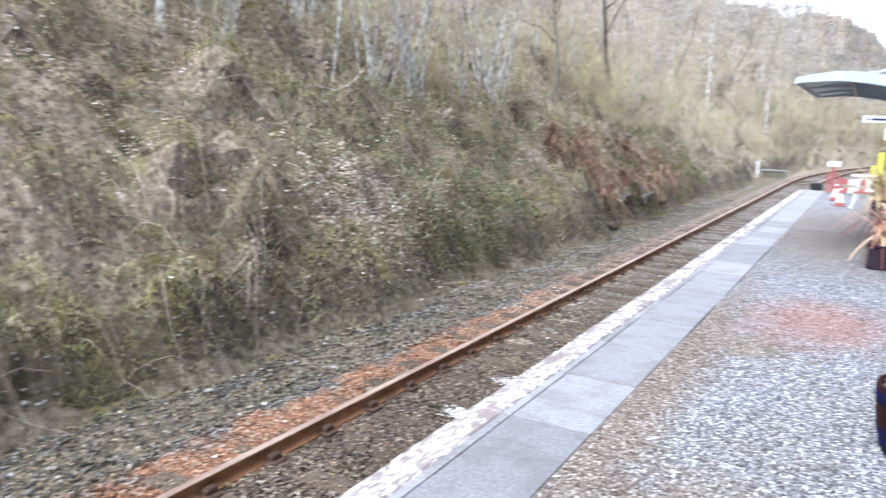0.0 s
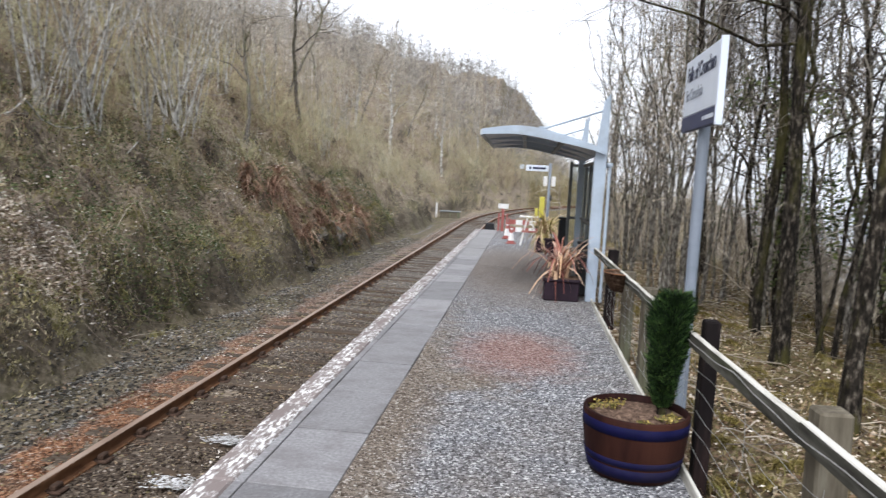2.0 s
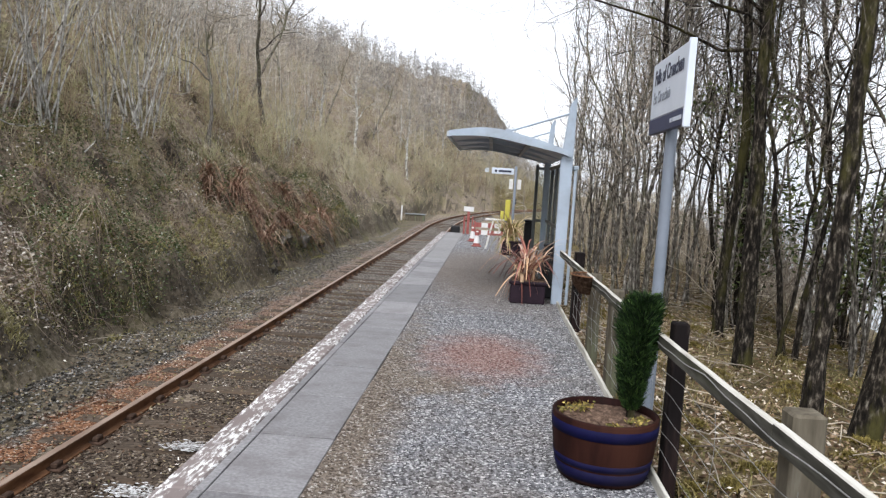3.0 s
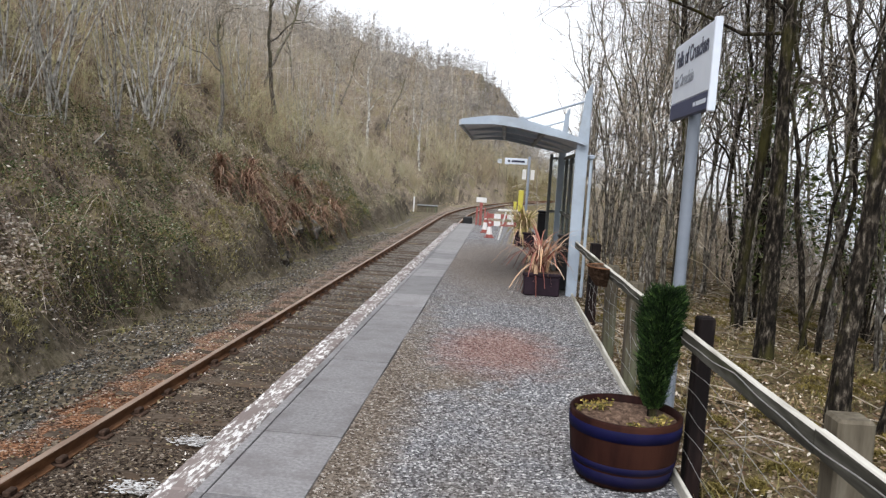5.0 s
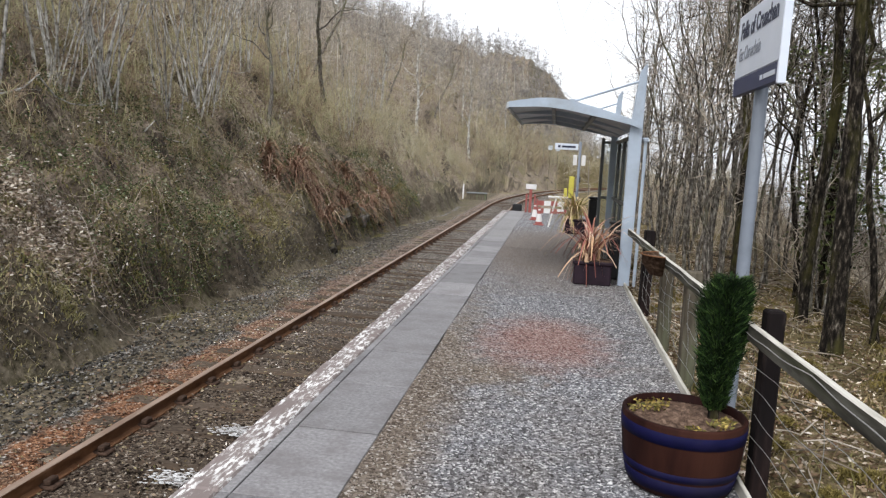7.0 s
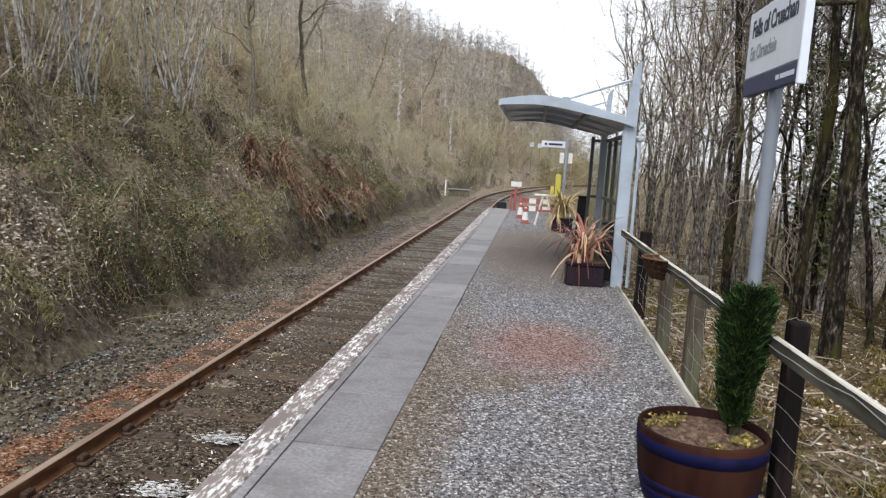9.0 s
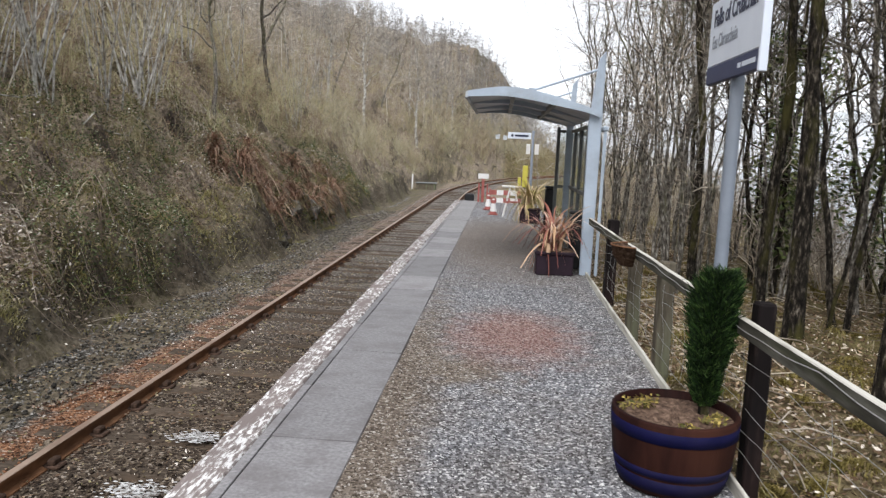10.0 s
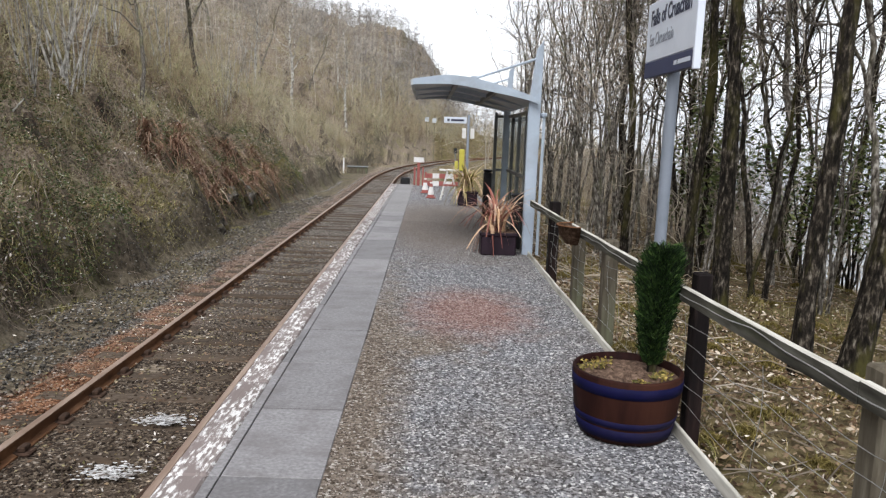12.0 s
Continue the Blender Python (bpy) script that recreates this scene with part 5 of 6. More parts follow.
def evergreen_bush(seed, tall, label):
    """A loose dark bush: stems, twigs and clumps of leaves with gaps."""
    rng = np.random.default_rng(seed)
    bush = empty("evergreen_bush", label, "bush", (0, 0, 0), "evergreen bushes in the wood")
    n, k = 7, 8
    t = np.linspace(0, 1, k)[None]
    az, out = rng.uniform(0, 6.28, n), rng.uniform(0.05, 0.35, n)
    h = tall * rng.uniform(0.6, 1.0, n)
    p = np.stack([np.cos(az)[:, None] * (out * h)[:, None] * t, np.sin(az)[:, None] * (out * h)[:, None] * t, h[:, None] * t - 0.1], -1) + rng.normal(0, 0.04, (n, k, 3))
    r = 0.022 * (1.1 - t) * np.ones((n, 1))
    bp, br = branch_set(rng, p, r, 80, 5, tall * 0.3, 0.65, 0.1, 0.3)
    v, f = joined(tubes(p, r, 5), tubes(bp, np.maximum(br, 0.004), 3))
    mesh_np("trunk", v, f, BARK_DARK, bush)
    at = bp[:, 1:].reshape(-1, 3)
    at = at[rng.integers(0, len(at), 1700)] + rng.normal(0, 0.12, (1700, 3))
    v, f = leaves(at, np.full(len(at), 0.05), rng)
    mesh_np("leaves", v, f, EVERGREEN, bush)
    return bush


HOLLY = [evergreen_bush(301, 3.6, "dark evergreen bush among the bare trunks"), evergreen_bush(302, 2.6, "low evergreen bush among the bare trunks")]
used = set()
for x, y, k, s in ((7.6, 8.6, 0, 1.0), (6.9, 10.8, 1, 1.0), (8.1, 11.6, 0, 1.0), (6.4, 13.4, 1, 0.9), (7.3, 15.8, 0, 1.0)):
    plant(HOLLY[k], x, y, random.uniform(0, 6.28), s, k not in used)
    used.add(k)

BIRCHES = [
    make_tree("birch_clump", "clump of thin pale birch stems on the bank", "birch clumps on the bank", 201, 6.8, 0.029, stems=15, bark=BARK_BIRCH, twig=TWIG, lean=0.34, limbs=3, boughs=130, twigs=600, limb_len=0.2, wobble=0.035),
    make_tree("birch_clump", "loose clump of pale birch stems on the bank", "birch clumps on the bank", 202, 6.0, 0.027, stems=10, bark=BARK_BIRCH, twig=TWIG, lean=0.2, limbs=3, boughs=100, twigs=600, limb_len=0.22, wobble=0.04),
    make_tree("birch_tree", "single white birch with a bare crown", "birches on the hillside", 203, 8.5, 0.11, bark=BARK_BIRCH, twig=TWIG, lean=0.07, limbs=14, boughs=90, twigs=500, limb_len=0.26),
    make_tree("bare_tree", "crooked dark bare tree on the hillside", "trees on the hillside", 204, 7.0, 0.09, bark=BARK_GREY, twig=TWIG, lean=0.3, limbs=12, boughs=90, twigs=450, limb_len=0.4, wobble=0.12),
]
BANK_TREES = [
    (-7.8, 14.6, 0, 1.0), (-8.1, 13.6, 0, 0.9), (-7.8, 18.7, 0, 1.0), (-7.7, 17.0, 1, 0.9), (-8.0, 24.1, 3, 0.85), (-8.4, 20.6, 1, 1.0),
    (-9.4, 12.2, 0, 1.0), (-8.8, 9.6, 1, 0.9), (-10.4, 14.2, 0, 1.1), (-10.8, 20.4, 0, 1.1), (-10.2, 10.6, 0, 1.0), (-9.6, 25.6, 1, 1.1),
    (-9.2, 29.2, 1, 1.1), (-9.4, 34.5, 3, 1.3), (-7.6, 32.4, 1, 0.7), (-13.5, 29.0, 0, 1.2), (-12.8, 17.0, 0, 1.2), (-12.4, 11.8, 1, 1.2),
    (-11.0, 7.0, 0, 1.0), (-12.6, 4.5, 1, 1.1), (-10.6, 3.2, 0, 1.0), (-9.0, 8.4, 2, 0.8), (-12.0, 40.0, 3, 1.2), (-10.3, 62.6, 2, 1.25),
    (-10.8, 75.2, 3, 1.1), (-6.5, 70.0, 2, 1.2), (-4.3, 86.6, 2, 1.1), (-13.2, 50.0, 3, 1.3), (-15.0, 36.0, 1, 1.2), (-15.5, 22.0, 0, 1.3), (-16.0, 14.0, 1, 1.3), (-14.6, 8.0, 0, 1.2),
    (-9.9, 46.0, 1, 1.1), (-11.6, 56.0, 2, 1.1), (-13.8, 66.0, 3, 1.2), (-8.6, 80.0, 2, 1.0), (-8.9, 38.0, 1, 0.9),
]
used = set()
for x, y, k, s in BANK_TREES:
    plant(BIRCHES[k], x, y, random.uniform(0, 6.28), s, k not in used)
    used.add(k)


def fallen_branch(a, b, r, label, rng):
    """A crooked dead bough lying on the bank, with a few side twigs."""
    t = np.linspace(0, 1, 9)[:, None]
    p = np.array(a)[None, :2] * (1 - t) + np.array(b)[None, :2] * t + rng.normal(0, 0.03, (9, 2))
    z = np.maximum(height(p[:, 0], p[:, 1]), np.linspace(height(*a[:2]), height(*b[:2]), 9)) + 0.16
    p = np.concatenate([p, z[:, None]], 1)[None]
    rad = r * np.linspace(1, 0.45, 9)[None]
    bough = empty("fallen_branch", label, "branch", (0, 0, 0), "fallen branches on the bank")
    v, f = tubes(p, rad, 6)
    mesh_np("bough", v, f, BARK_BIRCH, bough, "", True)
    tp, tr = branch_set(rng, p, rad, 7, 4, 0.5, 0.6, 0.1, 0.2)
    v, f = tubes(tp, np.maximum(tr, 0.004), 4)
    mesh_np("side_twig", v, f, BARK_GREY, bough)


rng = np.random.default_rng(58)
fallen_branch((-7.6, 10.6), (-7.15, 13.5), 0.024, "pale dead bough lying along the bank", rng)
fallen_branch((-6.8, 14.4), (-7.0, 18.4), 0.018, "thin grey dead bough lying below the birches", rng)
rng = np.random.default_rng(59)
pole = empty("birch_sapling", "single straight pale birch sapling on the bank", "tree", (-7.76, 11.58, float(height(-7.76, 11.58)) - 0.05))
t = np.linspace(0, 1, 9)
p = np.stack([0.1 * t + 0.02 * np.sin(5 * t), 0.5 * t, 4.6 * t], -1)[None]
r = 0.034 * (1 - 0.6 * t)[None]
v, f = tubes(p, r, 7)
mesh_np("trunk", v, f, BARK_BIRCH, pole, "", True)
tp, tr = branch_set(rng, p, r, 26, 5, 0.9, 0.55, 0.25, 0.55)
v, f = tubes(tp, np.maximum(tr, 0.003), 3)
mesh_np("crown", v, f, TWIG, pole)


def far_wood(name, label, pts, tall, seed, mat, twigs=36, thick=1.0):
    """Many bare trees too far off to count."""
    rng = np.random.default_rng(seed)
    n = len(pts)
    h = tall * rng.uniform(0.55, 1.2, n)
    t = np.linspace(0, 1, 5)
    lean = rng.normal(0, 0.07, (n, 2))
    p = pts[:, None] + np.stack([lean[:, :1] * h[:, None] * t, lean[:, 1:] * h[:, None] * t, h[:, None] * t - 0.3], -1) + rng.normal(0, 0.05, (n, 5, 3))
    r = (0.0065 * h)[:, None] * (1 - 0.85 * t)[None]
    sets = [tubes(p, r, 3)]
    bp, br = branch_set(rng, p, r, n * twigs, 4, tall * 0.34, 0.75, 0.12, 0.12)
    w = np.clip(br * thick, 0.012 * thick, 0.03 * thick)
    sets.append(ribbons(bp, w, rng.normal(0, 1, (len(bp), 3))))
    v, f = joined(*sets)
    return tagged(mesh_np(name, v, f, mat), label, "woodland", kind="stuff")


def scatter(n, x0, x1, y0, y1, lat0, lat1, rng, clump=0.0):
    """Random places on the ground between two distances from the track."""
    x, y = rng.uniform(x0, x1, 4 * n), rng.uniform(y0, y1, 4 * n)
    lat = lateral(x, y)
    ok = (lat > lat0) & (lat < lat1)
    if clump:
        ok &= vnoise(x * clump, y * clump, 6) > 0.42
    x, y = x[ok][:n], y[ok][:n]
    return np.stack([x, y, height(x, y)], -1)


rng = np.random.default_rng(55)
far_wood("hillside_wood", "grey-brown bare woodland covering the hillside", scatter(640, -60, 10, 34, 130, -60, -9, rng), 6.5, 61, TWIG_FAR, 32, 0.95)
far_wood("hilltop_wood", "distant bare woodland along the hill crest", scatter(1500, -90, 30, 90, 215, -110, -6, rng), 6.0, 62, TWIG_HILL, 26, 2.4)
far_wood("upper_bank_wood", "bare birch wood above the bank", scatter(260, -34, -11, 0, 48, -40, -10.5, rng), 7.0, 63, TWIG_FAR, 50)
far_wood("lochside_wood", "bare woodland falling towards the loch", scatter(64, 9, 40, -4, 60, 10, 42, rng), 9.0, 64, TWIG_DARK, 34)
far_wood("bend_wood", "bare scrub and trees inside the bend of the line", scatter(160, 3, 60, 36, 130, 4.2, 40, rng), 6.0, 65, TWIG_FAR, 46)


# ---- low growth ----
def bank_points(n, y0, y1, lat0, lat1, rng, power=1.0):
    y = y0 + (y1 - y0) * rng.random(n) ** power
    lat = -rng.uniform(lat0, lat1, n)
    a = np.clip((y - CURVE_Y) / CURVE_R, 0, None)
    x = np.where(y < CURVE_Y, TRACK_X + lat, TRACK_X + CURVE_R - (CURVE_R - lat) * np.cos(a))
    yy = np.where(y < CURVE_Y, y, CURVE_Y + (CURVE_R - lat) * np.sin(a))
    return np.stack([x, yy, height(x, yy)], -1)


rng = np.random.default_rng(77)
PATCH = (-5.6, 9.6)


def arching(b, ln, rise, r, rng, k=6):
    """Long stems that arch over the ground."""
    n = len(b)
    az = rng.uniform(0, 6.28, n)
    t = np.linspace(0, 1, k)[None]
    x = b[:, :1] + np.cos(az)[:, None] * ln[:, None] * t + np.cumsum(rng.normal(0, 0.04, (n, k)), 1)
    y = b[:, 1:2] + np.sin(az)[:, None] * ln[:, None] * t + np.cumsum(rng.normal(0, 0.04, (n, k)), 1)
    z = np.maximum(height(x, y), BED_Z) + 0.03 + rise[:, None] * 4 * t * (1.02 - t)
    return tubes(np.stack([x, y, z], -1), r * rng.uniform(0.6, 1.4, n)[:, None] * np.linspace(1.2, 0.5, k)[None], 3)


c = bank_points(2400, 0, 42, 3.6, 12, rng, 1.25)
reach = rng.uniform(0.08, 0.3, len(c))
which = rng.integers(0, len(c), 27000)
b = c[which].copy()
b[:, :2] += rng.normal(0, 1, (len(b), 2)) * reach[which][:, None]
b[:, 2] = height(b[:, 0], b[:, 1]) - 0.02
b = b[(vnoise(b[:, 0] * 0.8, b[:, 1] * 0.8, 43) > 0.33) | (lateral(b[:, 0], b[:, 1]) < -6.5)]
tall = (0.1 + 0.8 * rng.uniform(0.08, 0.3, len(b))) * rng.uniform(0.4, 1.2, len(b))
v, f = blades(b, tall, 1.3, 0.004 + 0.005 * rng.random(len(b)), 4, 1.0, rng)
fern = bank_points(46, 20, 31, 3.3, 5.2, rng)
which = rng.integers(0, len(fern), 3600)
fb = fern[which] + rng.normal(0, 0.08, (3600, 3)) * [1, 1, 0]
fb[:, 2] = height(fb[:, 0], fb[:, 1])
v2, f2 = blades(fb, rng.uniform(0.35, 0.8, 3600), 1.5, 0.02, 6, 1.7, rng)
tagged(mesh_np("dead_ferns", v2, f2, FERN), "drooping rust-brown dead ferns at the foot of the bank", "ferns", kind="stuff")
hb = bank_points(6000, 2, 36, 3.1, 4.4, rng, 1.3)
hb[:, 2] = height(hb[:, 0], hb[:, 1])
hb = hb[(hb[:, 2] > BED_Z + 0.25) & (vnoise(hb[:, 0], hb[:, 1] * 1.4, 41) > 0.45)]
v, f = joined((v, f), blades(hb, rng.uniform(0.1, 0.3, len(hb)), 1.5, 0.006, 4, 1.9, rng))
tagged(mesh_np("dead_bracken", v, f, BRACKEN), "dead brown bracken and grass matting the bank", "bracken", kind="stuff")
b = bank_points(2200, 0, 38, 2.9, 10, rng, 1.2)
v, f = arching(b, rng.uniform(0.4, 1.5, len(b)), rng.uniform(0.03, 0.3, len(b)), 0.004, rng)
b = bank_points(300, 3, 13, 3.1, 4.8, rng)
v, f = joined((v, f), arching(b, rng.uniform(0.4, 1.1, len(b)), rng.uniform(0.1, 0.5, len(b)), 0.005, rng))
tagged(mesh_np("bramble_stems", v, f, STEM), "tangle of arching dead bramble stems on the bank", "bramble", kind="stuff")
b = bank_points(10000, 0, 42, 3.4, 13, rng, 1.25)
v, f = blades(b, rng.uniform(0.2, 0.8, len(b)) * (0.4 + vnoise(b[:, 0] * 0.5, b[:, 1] * 0.5, 21)), 0.5, 0.0035, 4, 0.25, rng)
tagged(mesh_np("twig_scrub", v, f, STEM), "thin grey-brown scrub stems on the bank", "scrub", kind="stuff")
b = bank_points(105000, 0, 34, 2.85, 7.0, rng, 1.15)
b = b[lateral(b[:, 0], b[:, 1]) > -4.2 - 2.8 * rng.random(len(b))]
b = b[vnoise(b[:, 0] * 0.5, b[:, 1] * 0.42, 12) + 0.25 * (vnoise(b[:, 0] * 2, b[:, 1] * 2, 4) - 0.5) > 0.47]
b = b[(b[:, 2] > BED_Z + 0.02) & (b[:, 1] > 7 + 4.5 * rng.random(len(b)))]
b[:, 2] += rng.uniform(0.03, 0.4, len(b))
v, f = leaves(b, np.full(len(b), 0.03), rng)
tagged(mesh_np("bramble_leaves", v, f, BRAMBLE), "low grey-green bramble leaves on the bank", "bramble", kind="stuff")
b = bank_points(96000, 0, 36, 3.1, 9.4, rng, 1.2)
b = b[(vnoise(b[:, 0] * 0.8, b[:, 1] * 0.8, 43) + 0.3 * rng.random(len(b)) > 0.46) & (b[:, 2] > BED_Z + 0.2 + 0.5 * rng.random(len(b)))]
b[:, 2] += rng.uniform(0.0, 0.25, len(b))
v, f = leaves(b, np.full(len(b), 0.031), rng)
tagged(mesh_np("leaf_litter", v, f, BANK_LEAF), "brown dead leaves over the bank", "leaves", kind="stuff")
c = np.concatenate([bank_points(420, 4, 34, 3.6, 8.6, rng, 1.1), bank_points(260, 3, 34, 2.95, 4.0, rng, 1.2)])
reach = rng.uniform(0.12, 0.45, len(c))
which = rng.integers(0, len(c), 100000)
b = c[which].copy()
b[:, :2] += rng.normal(0, 0.6, (len(b), 2)) * reach[which][:, None]
b[:, 2] = height(b[:, 0], b[:, 1])
v, f = blades(b, rng.uniform(0.04, 0.16, len(b)), 1.1, 0.007, 3, 0.8, rng)
tagged(mesh_np("bank_moss", v, f, BANK_MOSS), "olive moss and short straw grass in mats on the bank", "moss", kind="stuff")
n = 5200
x, y = rng.normal(PATCH[0], 0.4, n), rng.normal(PATCH[1], 0.7, n)
v, f = leaves(np.stack([x, y, height(x, y) + rng.uniform(0.04, 0.26, n)], -1), np.full(n, 0.036), rng, 0.3)
tagged(mesh_np("pale_leaf_drift", v, f, PALE_LEAF), "drift of pale dry leaves on the bank", "leaves", kind="stuff")


def shrubs(b, tall, stems, twigs, rng, w):
    """Rounded bare bushes of crooked stems and fine twigs."""
    n = len(b)
    which = np.repeat(np.arange(n), stems)
    m = len(which)
    az, out = rng.uniform(0, 6.28, m), rng.uniform(0.05, 0.8, m)
    h = (tall * rng.uniform(0.45, 1.2, n))[which] * rng.uniform(0.5, 1.0, m)
    t = np.linspace(0, 1, 5)[None]
    p = np.stack([np.cos(az)[:, None] * (out * h)[:, None] * t ** 1.3, np.sin(az)[:, None] * (out * h)[:, None] * t ** 1.3, (h * np.sqrt(1.05 - 0.6 * out ** 2))[:, None] * t], -1)
    p += b[which][:, None] + rng.normal(0, 0.13, (m, 5, 3)) * t[..., None]
    r = w * 1.3 * np.array([[1.0, 0.85, 0.7, 0.5, 0.3]]) * np.ones((m, 1))
    tp, tr = branch_set(rng, p, r, n * twigs, 4, tall * 0.34, 0.55, 0.3, 0.25)
    return joined(ribbons(p, r, rng.normal(0, 1, (m, 3))), ribbons(tp, np.full(tr.shape, w * 0.7), rng.normal(0, 1, (len(tp), 3))))


b = np.concatenate([bank_points(460, 27, 130, 4.5, 26, rng, 1.3), bank_points(90, 30, 75, 4.2, 8, rng)])
v, f = shrubs(b, 2.2, 9, 74, rng, 0.0085)
tagged(mesh_np("hillside_bushes", v, f, FAR_SCRUB), "rounded tawny bare bushes along the hillside", "bushes", kind="stuff")
b = np.concatenate([bank_points(150, 88, 190, 4.5, 18, rng), bank_points(60, 70, 110, 4.0, 9, rng)])
v, f = shrubs(b, 4.2, 9, 64, rng, 0.016)
tagged(mesh_np("bend_bushes", v, f, FAR_SCRUB), "tall olive-brown bushes round the outside of the bend", "bushes", kind="stuff")
b = bank_points(380, 8, 38, 5.4, 15, rng, 1.0)
clumps = np.array([t[:2] for t in BANK_TREES[:8]])
b = b[np.min(np.hypot(b[:, None, 0] - clumps[None, :, 0] - 0.6, b[:, None, 1] - clumps[None, :, 1]), 1) > 1.5]
v, f = shrubs(b, 1.9, 12, 70, rng, 0.006)
tagged(mesh_np("bank_bushes", v, f, BRACKEN), "olive and tan brushwood between the birches", "bushes", kind="stuff")
b = bank_points(20000, 8, 38, 5.0, 15, rng, 1.0)
b = b[vnoise(b[:, 0] * 0.6, b[:, 1] * 0.6, 17) > 0.3]
v, f = blades(b, rng.uniform(0.25, 0.75, len(b)), 0.8, 0.005, 4, 0.5, rng)
tagged(mesh_np("tall_dead_grass", v, f, BRACKEN), "tall tawny dead grass among the birches", "grass", kind="stuff")
b = bank_points(13000, 36, 150, 2.9, 30, rng, 1.3)
v, f = blades(b, rng.uniform(0.25, 0.8, len(b)), 1.0, 0.014, 3, 0.7, rng)
tagged(mesh_np("hillside_scrub", v, f, FAR_SCRUB), "tawny scrub and grass along the far hillside", "scrub", kind="stuff")



def rock(x, y, r, seed, label):
    """A half-buried angular boulder."""
    rng = np.random.default_rng(seed)
    bm = bmesh.new()
    bmesh.ops.create_icosphere(bm, subdivisions=3, radius=1.0)
    cuts = unit(rng.normal(0, 1, (14, 3)))
    depth = rng.uniform(0.4, 0.75, 14)
    for v in bm.verts:
        p = np.array(v.co)
        for c, d in zip(cuts, depth):
            over = max(0.0, float(p @ c) - d)
            p = p - c * over
        p = p * (1 + 0.14 * (float(vnoise(p[0] * 4 + seed, p[1] * 4 + p[2] * 3, 2)) - 0.5))
        v.co = p * np.array([r * 0.8, r * 1.15, r])
    z = float(height(x - 0.25, y)) - 0.35 * r
    ob = part("rock", bm, ROCK, None)
    ob.matrix_basis = Matrix.Translation((x, y, z)) @ Matrix.Rotation(rng.uniform(-0.4, 0.4), 4, "Z")
    tagged(ob, label, "rock", "rocks at the foot of the bank")


rng = np.random.default_rng(90)
for k in range(11):
    rock(TRACK_X - rng.uniform(2.9, 3.2), 20.6 + 0.62 * k, rng.uniform(0.18, 0.34), 400 + k, "grey-brown angular rock jutting from the foot of the bank")
rng = np.random.default_rng(91)
n = 150
x, y = 4.5 + 8 * rng.random(n), rng.uniform(11, 34, n)
v, f = shrubs(np.stack([x, y, height(x, y)], -1), 2.6, 9, 50, rng, 0.007)
tagged(mesh_np("undergrowth", v, f, TWIG), "pale bare undergrowth between the trunks", "undergrowth", kind="stuff")
rng = np.random.default_rng(88)
n = 90000
x, y = 2.72 + 8 * rng.random(n) ** 1.4, 0.5 + 22 * rng.random(n) ** 1.4
b = np.stack([x, y, height(x, y) + rng.uniform(0.0, 0.05, n)], -1)
b = b[vnoise(x * 1.3, y * 1.3, 15) + 0.5 * rng.random(n) > 0.42]
v, f = leaves(b, np.full(len(b), 0.023), rng, 0.35)
tagged(mesh_np("woodland_litter", v, f, LITTER), "pale brown fallen leaves over the woodland floor", "leaves", kind="stuff")
c = np.stack([2.9 + 5 * rng.random(170) ** 1.3, 1.0 + 13 * rng.random(170)], -1)
reach = rng.uniform(0.07, 0.2, len(c))
which = rng.integers(0, len(c), 60000)
d = rng.normal(0, 0.55, (60000, 2))
ok = np.hypot(d[:, 0], d[:, 1]) < 1.3
d, which = d[ok], which[ok]
xy = c[which] + d * reach[which][:, None]
dome = reach[which] * 0.45 * np.exp(-1.2 * (d ** 2).sum(1))
b = np.stack([xy[:, 0], xy[:, 1], height(xy[:, 0], xy[:, 1]) + 0.01 + dome], -1)
v, f = blades(b, rng.uniform(0.015, 0.05, len(b)), 1.0, 0.005, 3, 0.5, rng)
tagged(mesh_np("moss_cushions", v, f, MOSS), "golden olive moss cushions under the trees", "moss", kind="stuff")
n = 22000
x, y = 2.75 + 9 * rng.random(n) ** 1.2, rng.uniform(0, 28, n)
ok = vnoise(x * 0.9, y * 0.9, 2) > 0.48
b = np.stack([x, y, height(x, y)], -1)[ok]
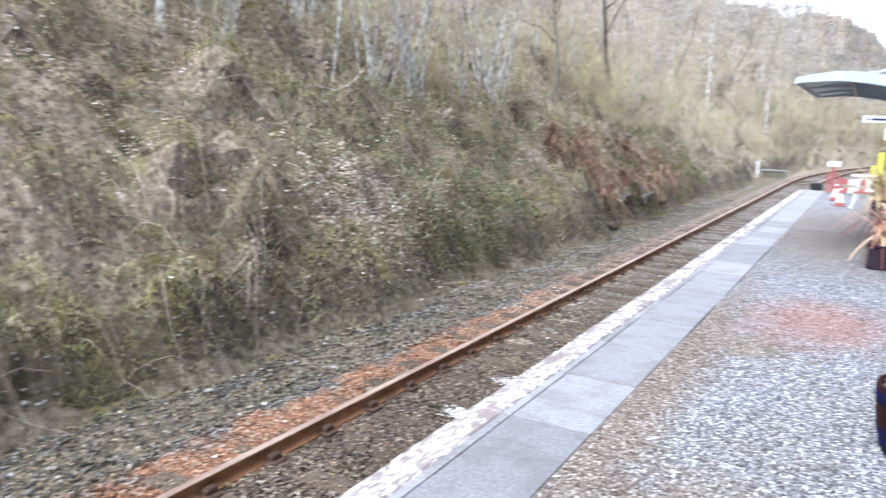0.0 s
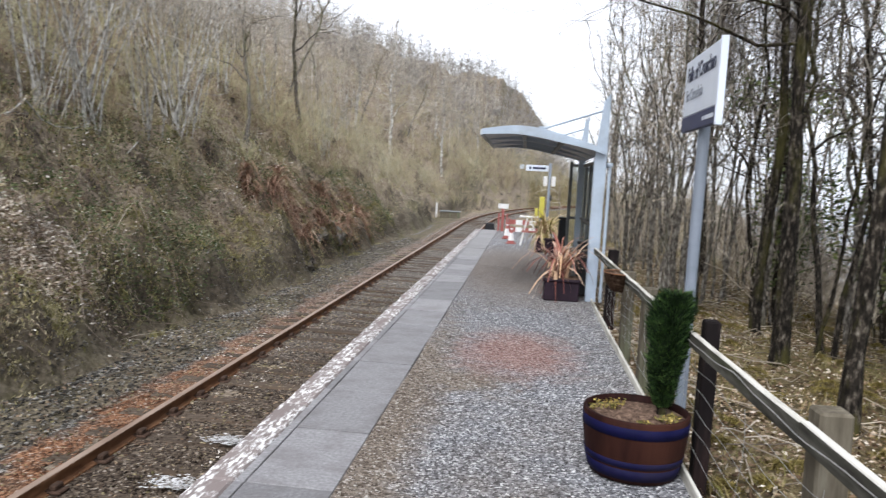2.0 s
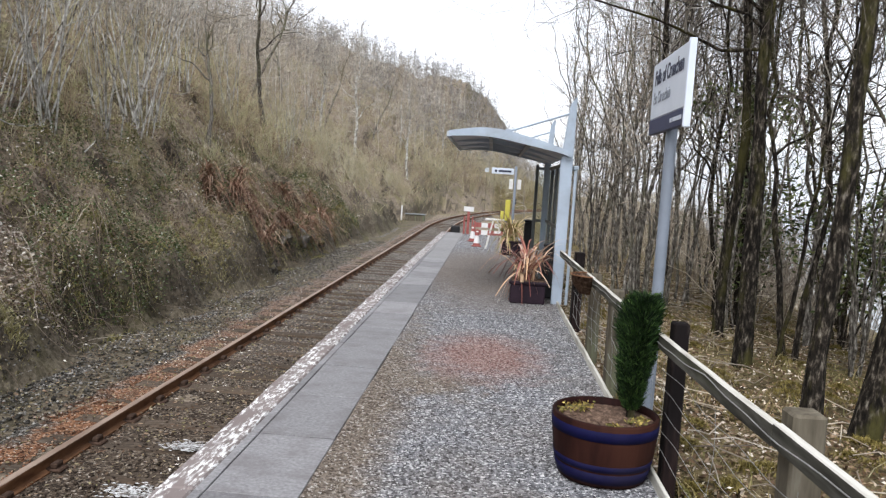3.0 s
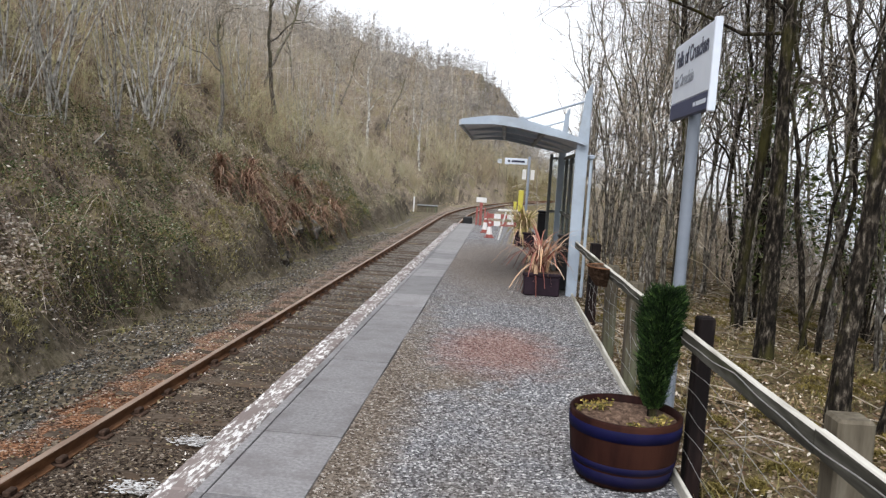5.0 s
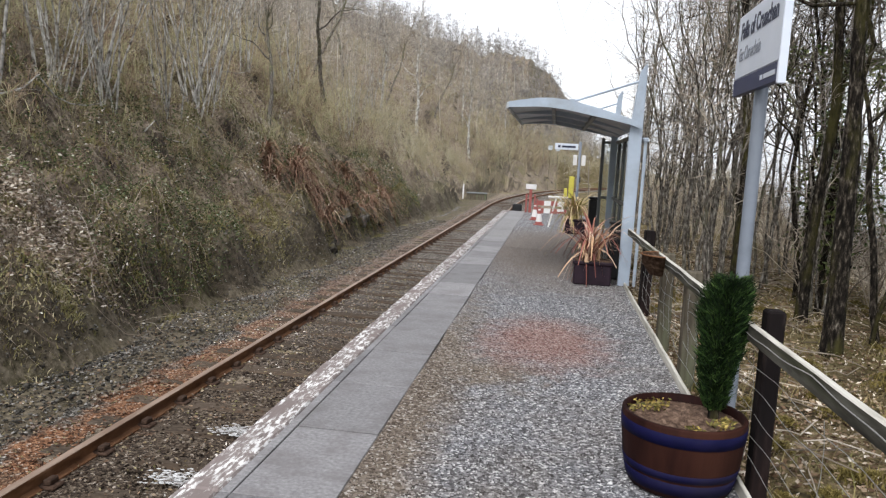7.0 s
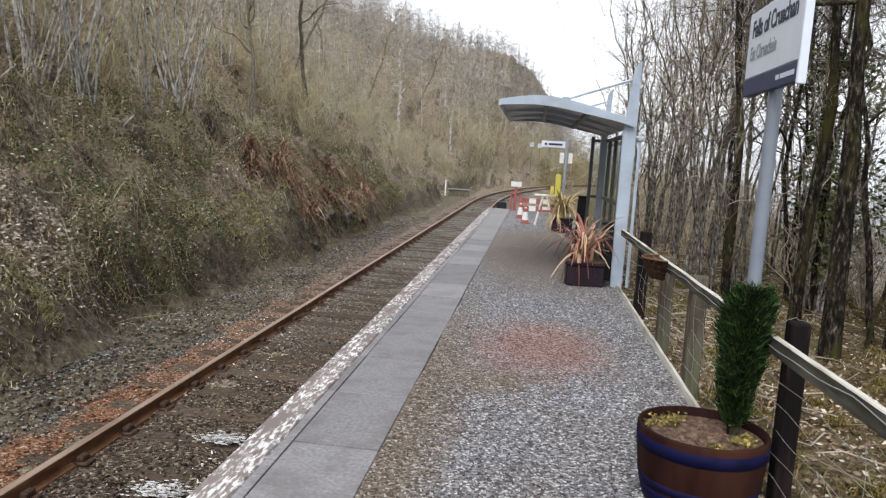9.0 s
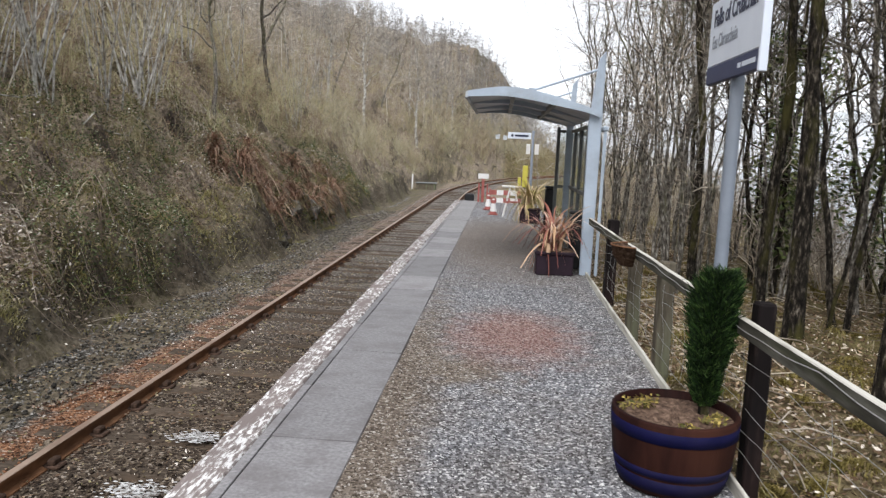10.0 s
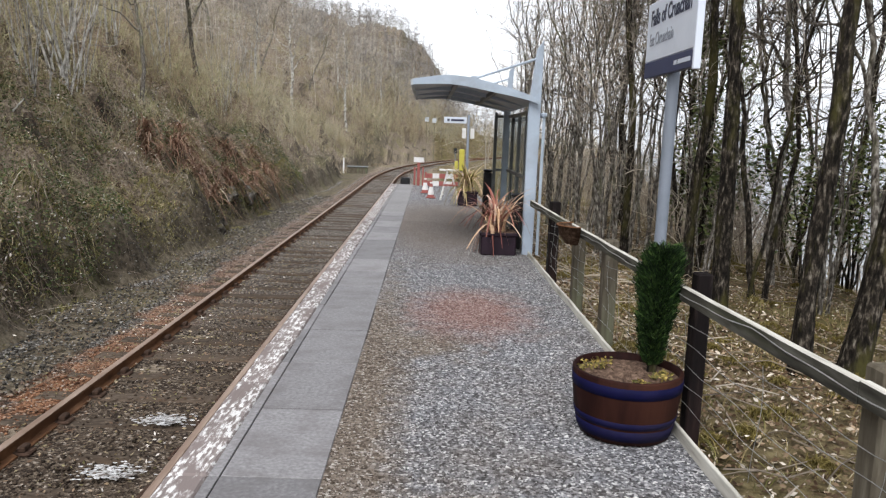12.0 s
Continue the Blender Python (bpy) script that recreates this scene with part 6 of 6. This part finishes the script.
v, f = blades(b, rng.uniform(0.06, 0.26, len(b)), 1.0, 0.004, 4, 0.7, rng)
tagged(mesh_np("woodland_grass", v, f, STRAW), "straw-coloured grass tufts under the trees", "grass", kind="stuff")
n = 700
x, y = 2.9 + 7 * rng.random(n) ** 1.3, rng.uniform(0, 22, n)
az = rng.uniform(0, 6.28, n)
ln = rng.uniform(0.2, 0.9, n)
t = np.linspace(-0.5, 0.5, 4)
p = np.stack([x[:, None] + np.cos(az)[:, None] * ln[:, None] * t, y[:, None] + np.sin(az)[:, None] * ln[:, None] * t, np.zeros((n, 4))], -1)
p[..., 2] = height(p[..., 0], p[..., 1]) + 0.03 + rng.uniform(0, 0.1, (n, 4))
v, f = tubes(p, np.full((n, 4), 0.006), 3)
tagged(mesh_np("fallen_twigs", v, f, TWIG), "fallen sticks on the woodland floor", "twigs", kind="stuff")

# ---- platform edge pieces ----
first = {}
def piece(name, key, build, mat, m):
    """A repeated piece that shares its mesh with its like."""
    if key not in first:
        bm = bmesh.new()
        build(bm)
        first[key] = part(name, bm, mat, platform)
        o = first[key]
    else:
        o = first[key].copy()
        scene.collection.objects.link(o)
    o.matrix_basis = m
    return o


for i in range(-12, 24):
    y = 4.1 + 0.9 * i
    if y + 0.9 > PLAT_END + 0.1:
        break
    light = y > 15.2
    j = random.uniform(-0.004, 0.003)
    piece("slab", ("slab", light), lambda bm: box(bm, 0.236, 0.714, 0.006, 0.894, -0.07, 0.0, 0.003), SLAB_LIGHT if light else SLAB,
          Matrix.Translation((0, y, j)) @ pose(0, 0, 0, random.uniform(-0.15, 0.15), random.uniform(-0.2, 0.2), 0))
    piece("strip", ("strip", light), lambda bm: box(bm, 0.176, 0.229, 0.005, 0.895, -0.07, -0.002, 0.003), SLAB_LIGHT if light else SLAB, Matrix.Translation((0, y, 0)))
    for h in range(2):
        piece("nosing_stone", "nosing", lambda bm: box(bm, -0.02, 0.17, 0.002, 0.448, -0.11, 0.002, 0.012), NOSING,
              Matrix.Translation((random.uniform(-0.004, 0.004), y + 0.45 * h, random.uniform(-0.004, 0.002))))
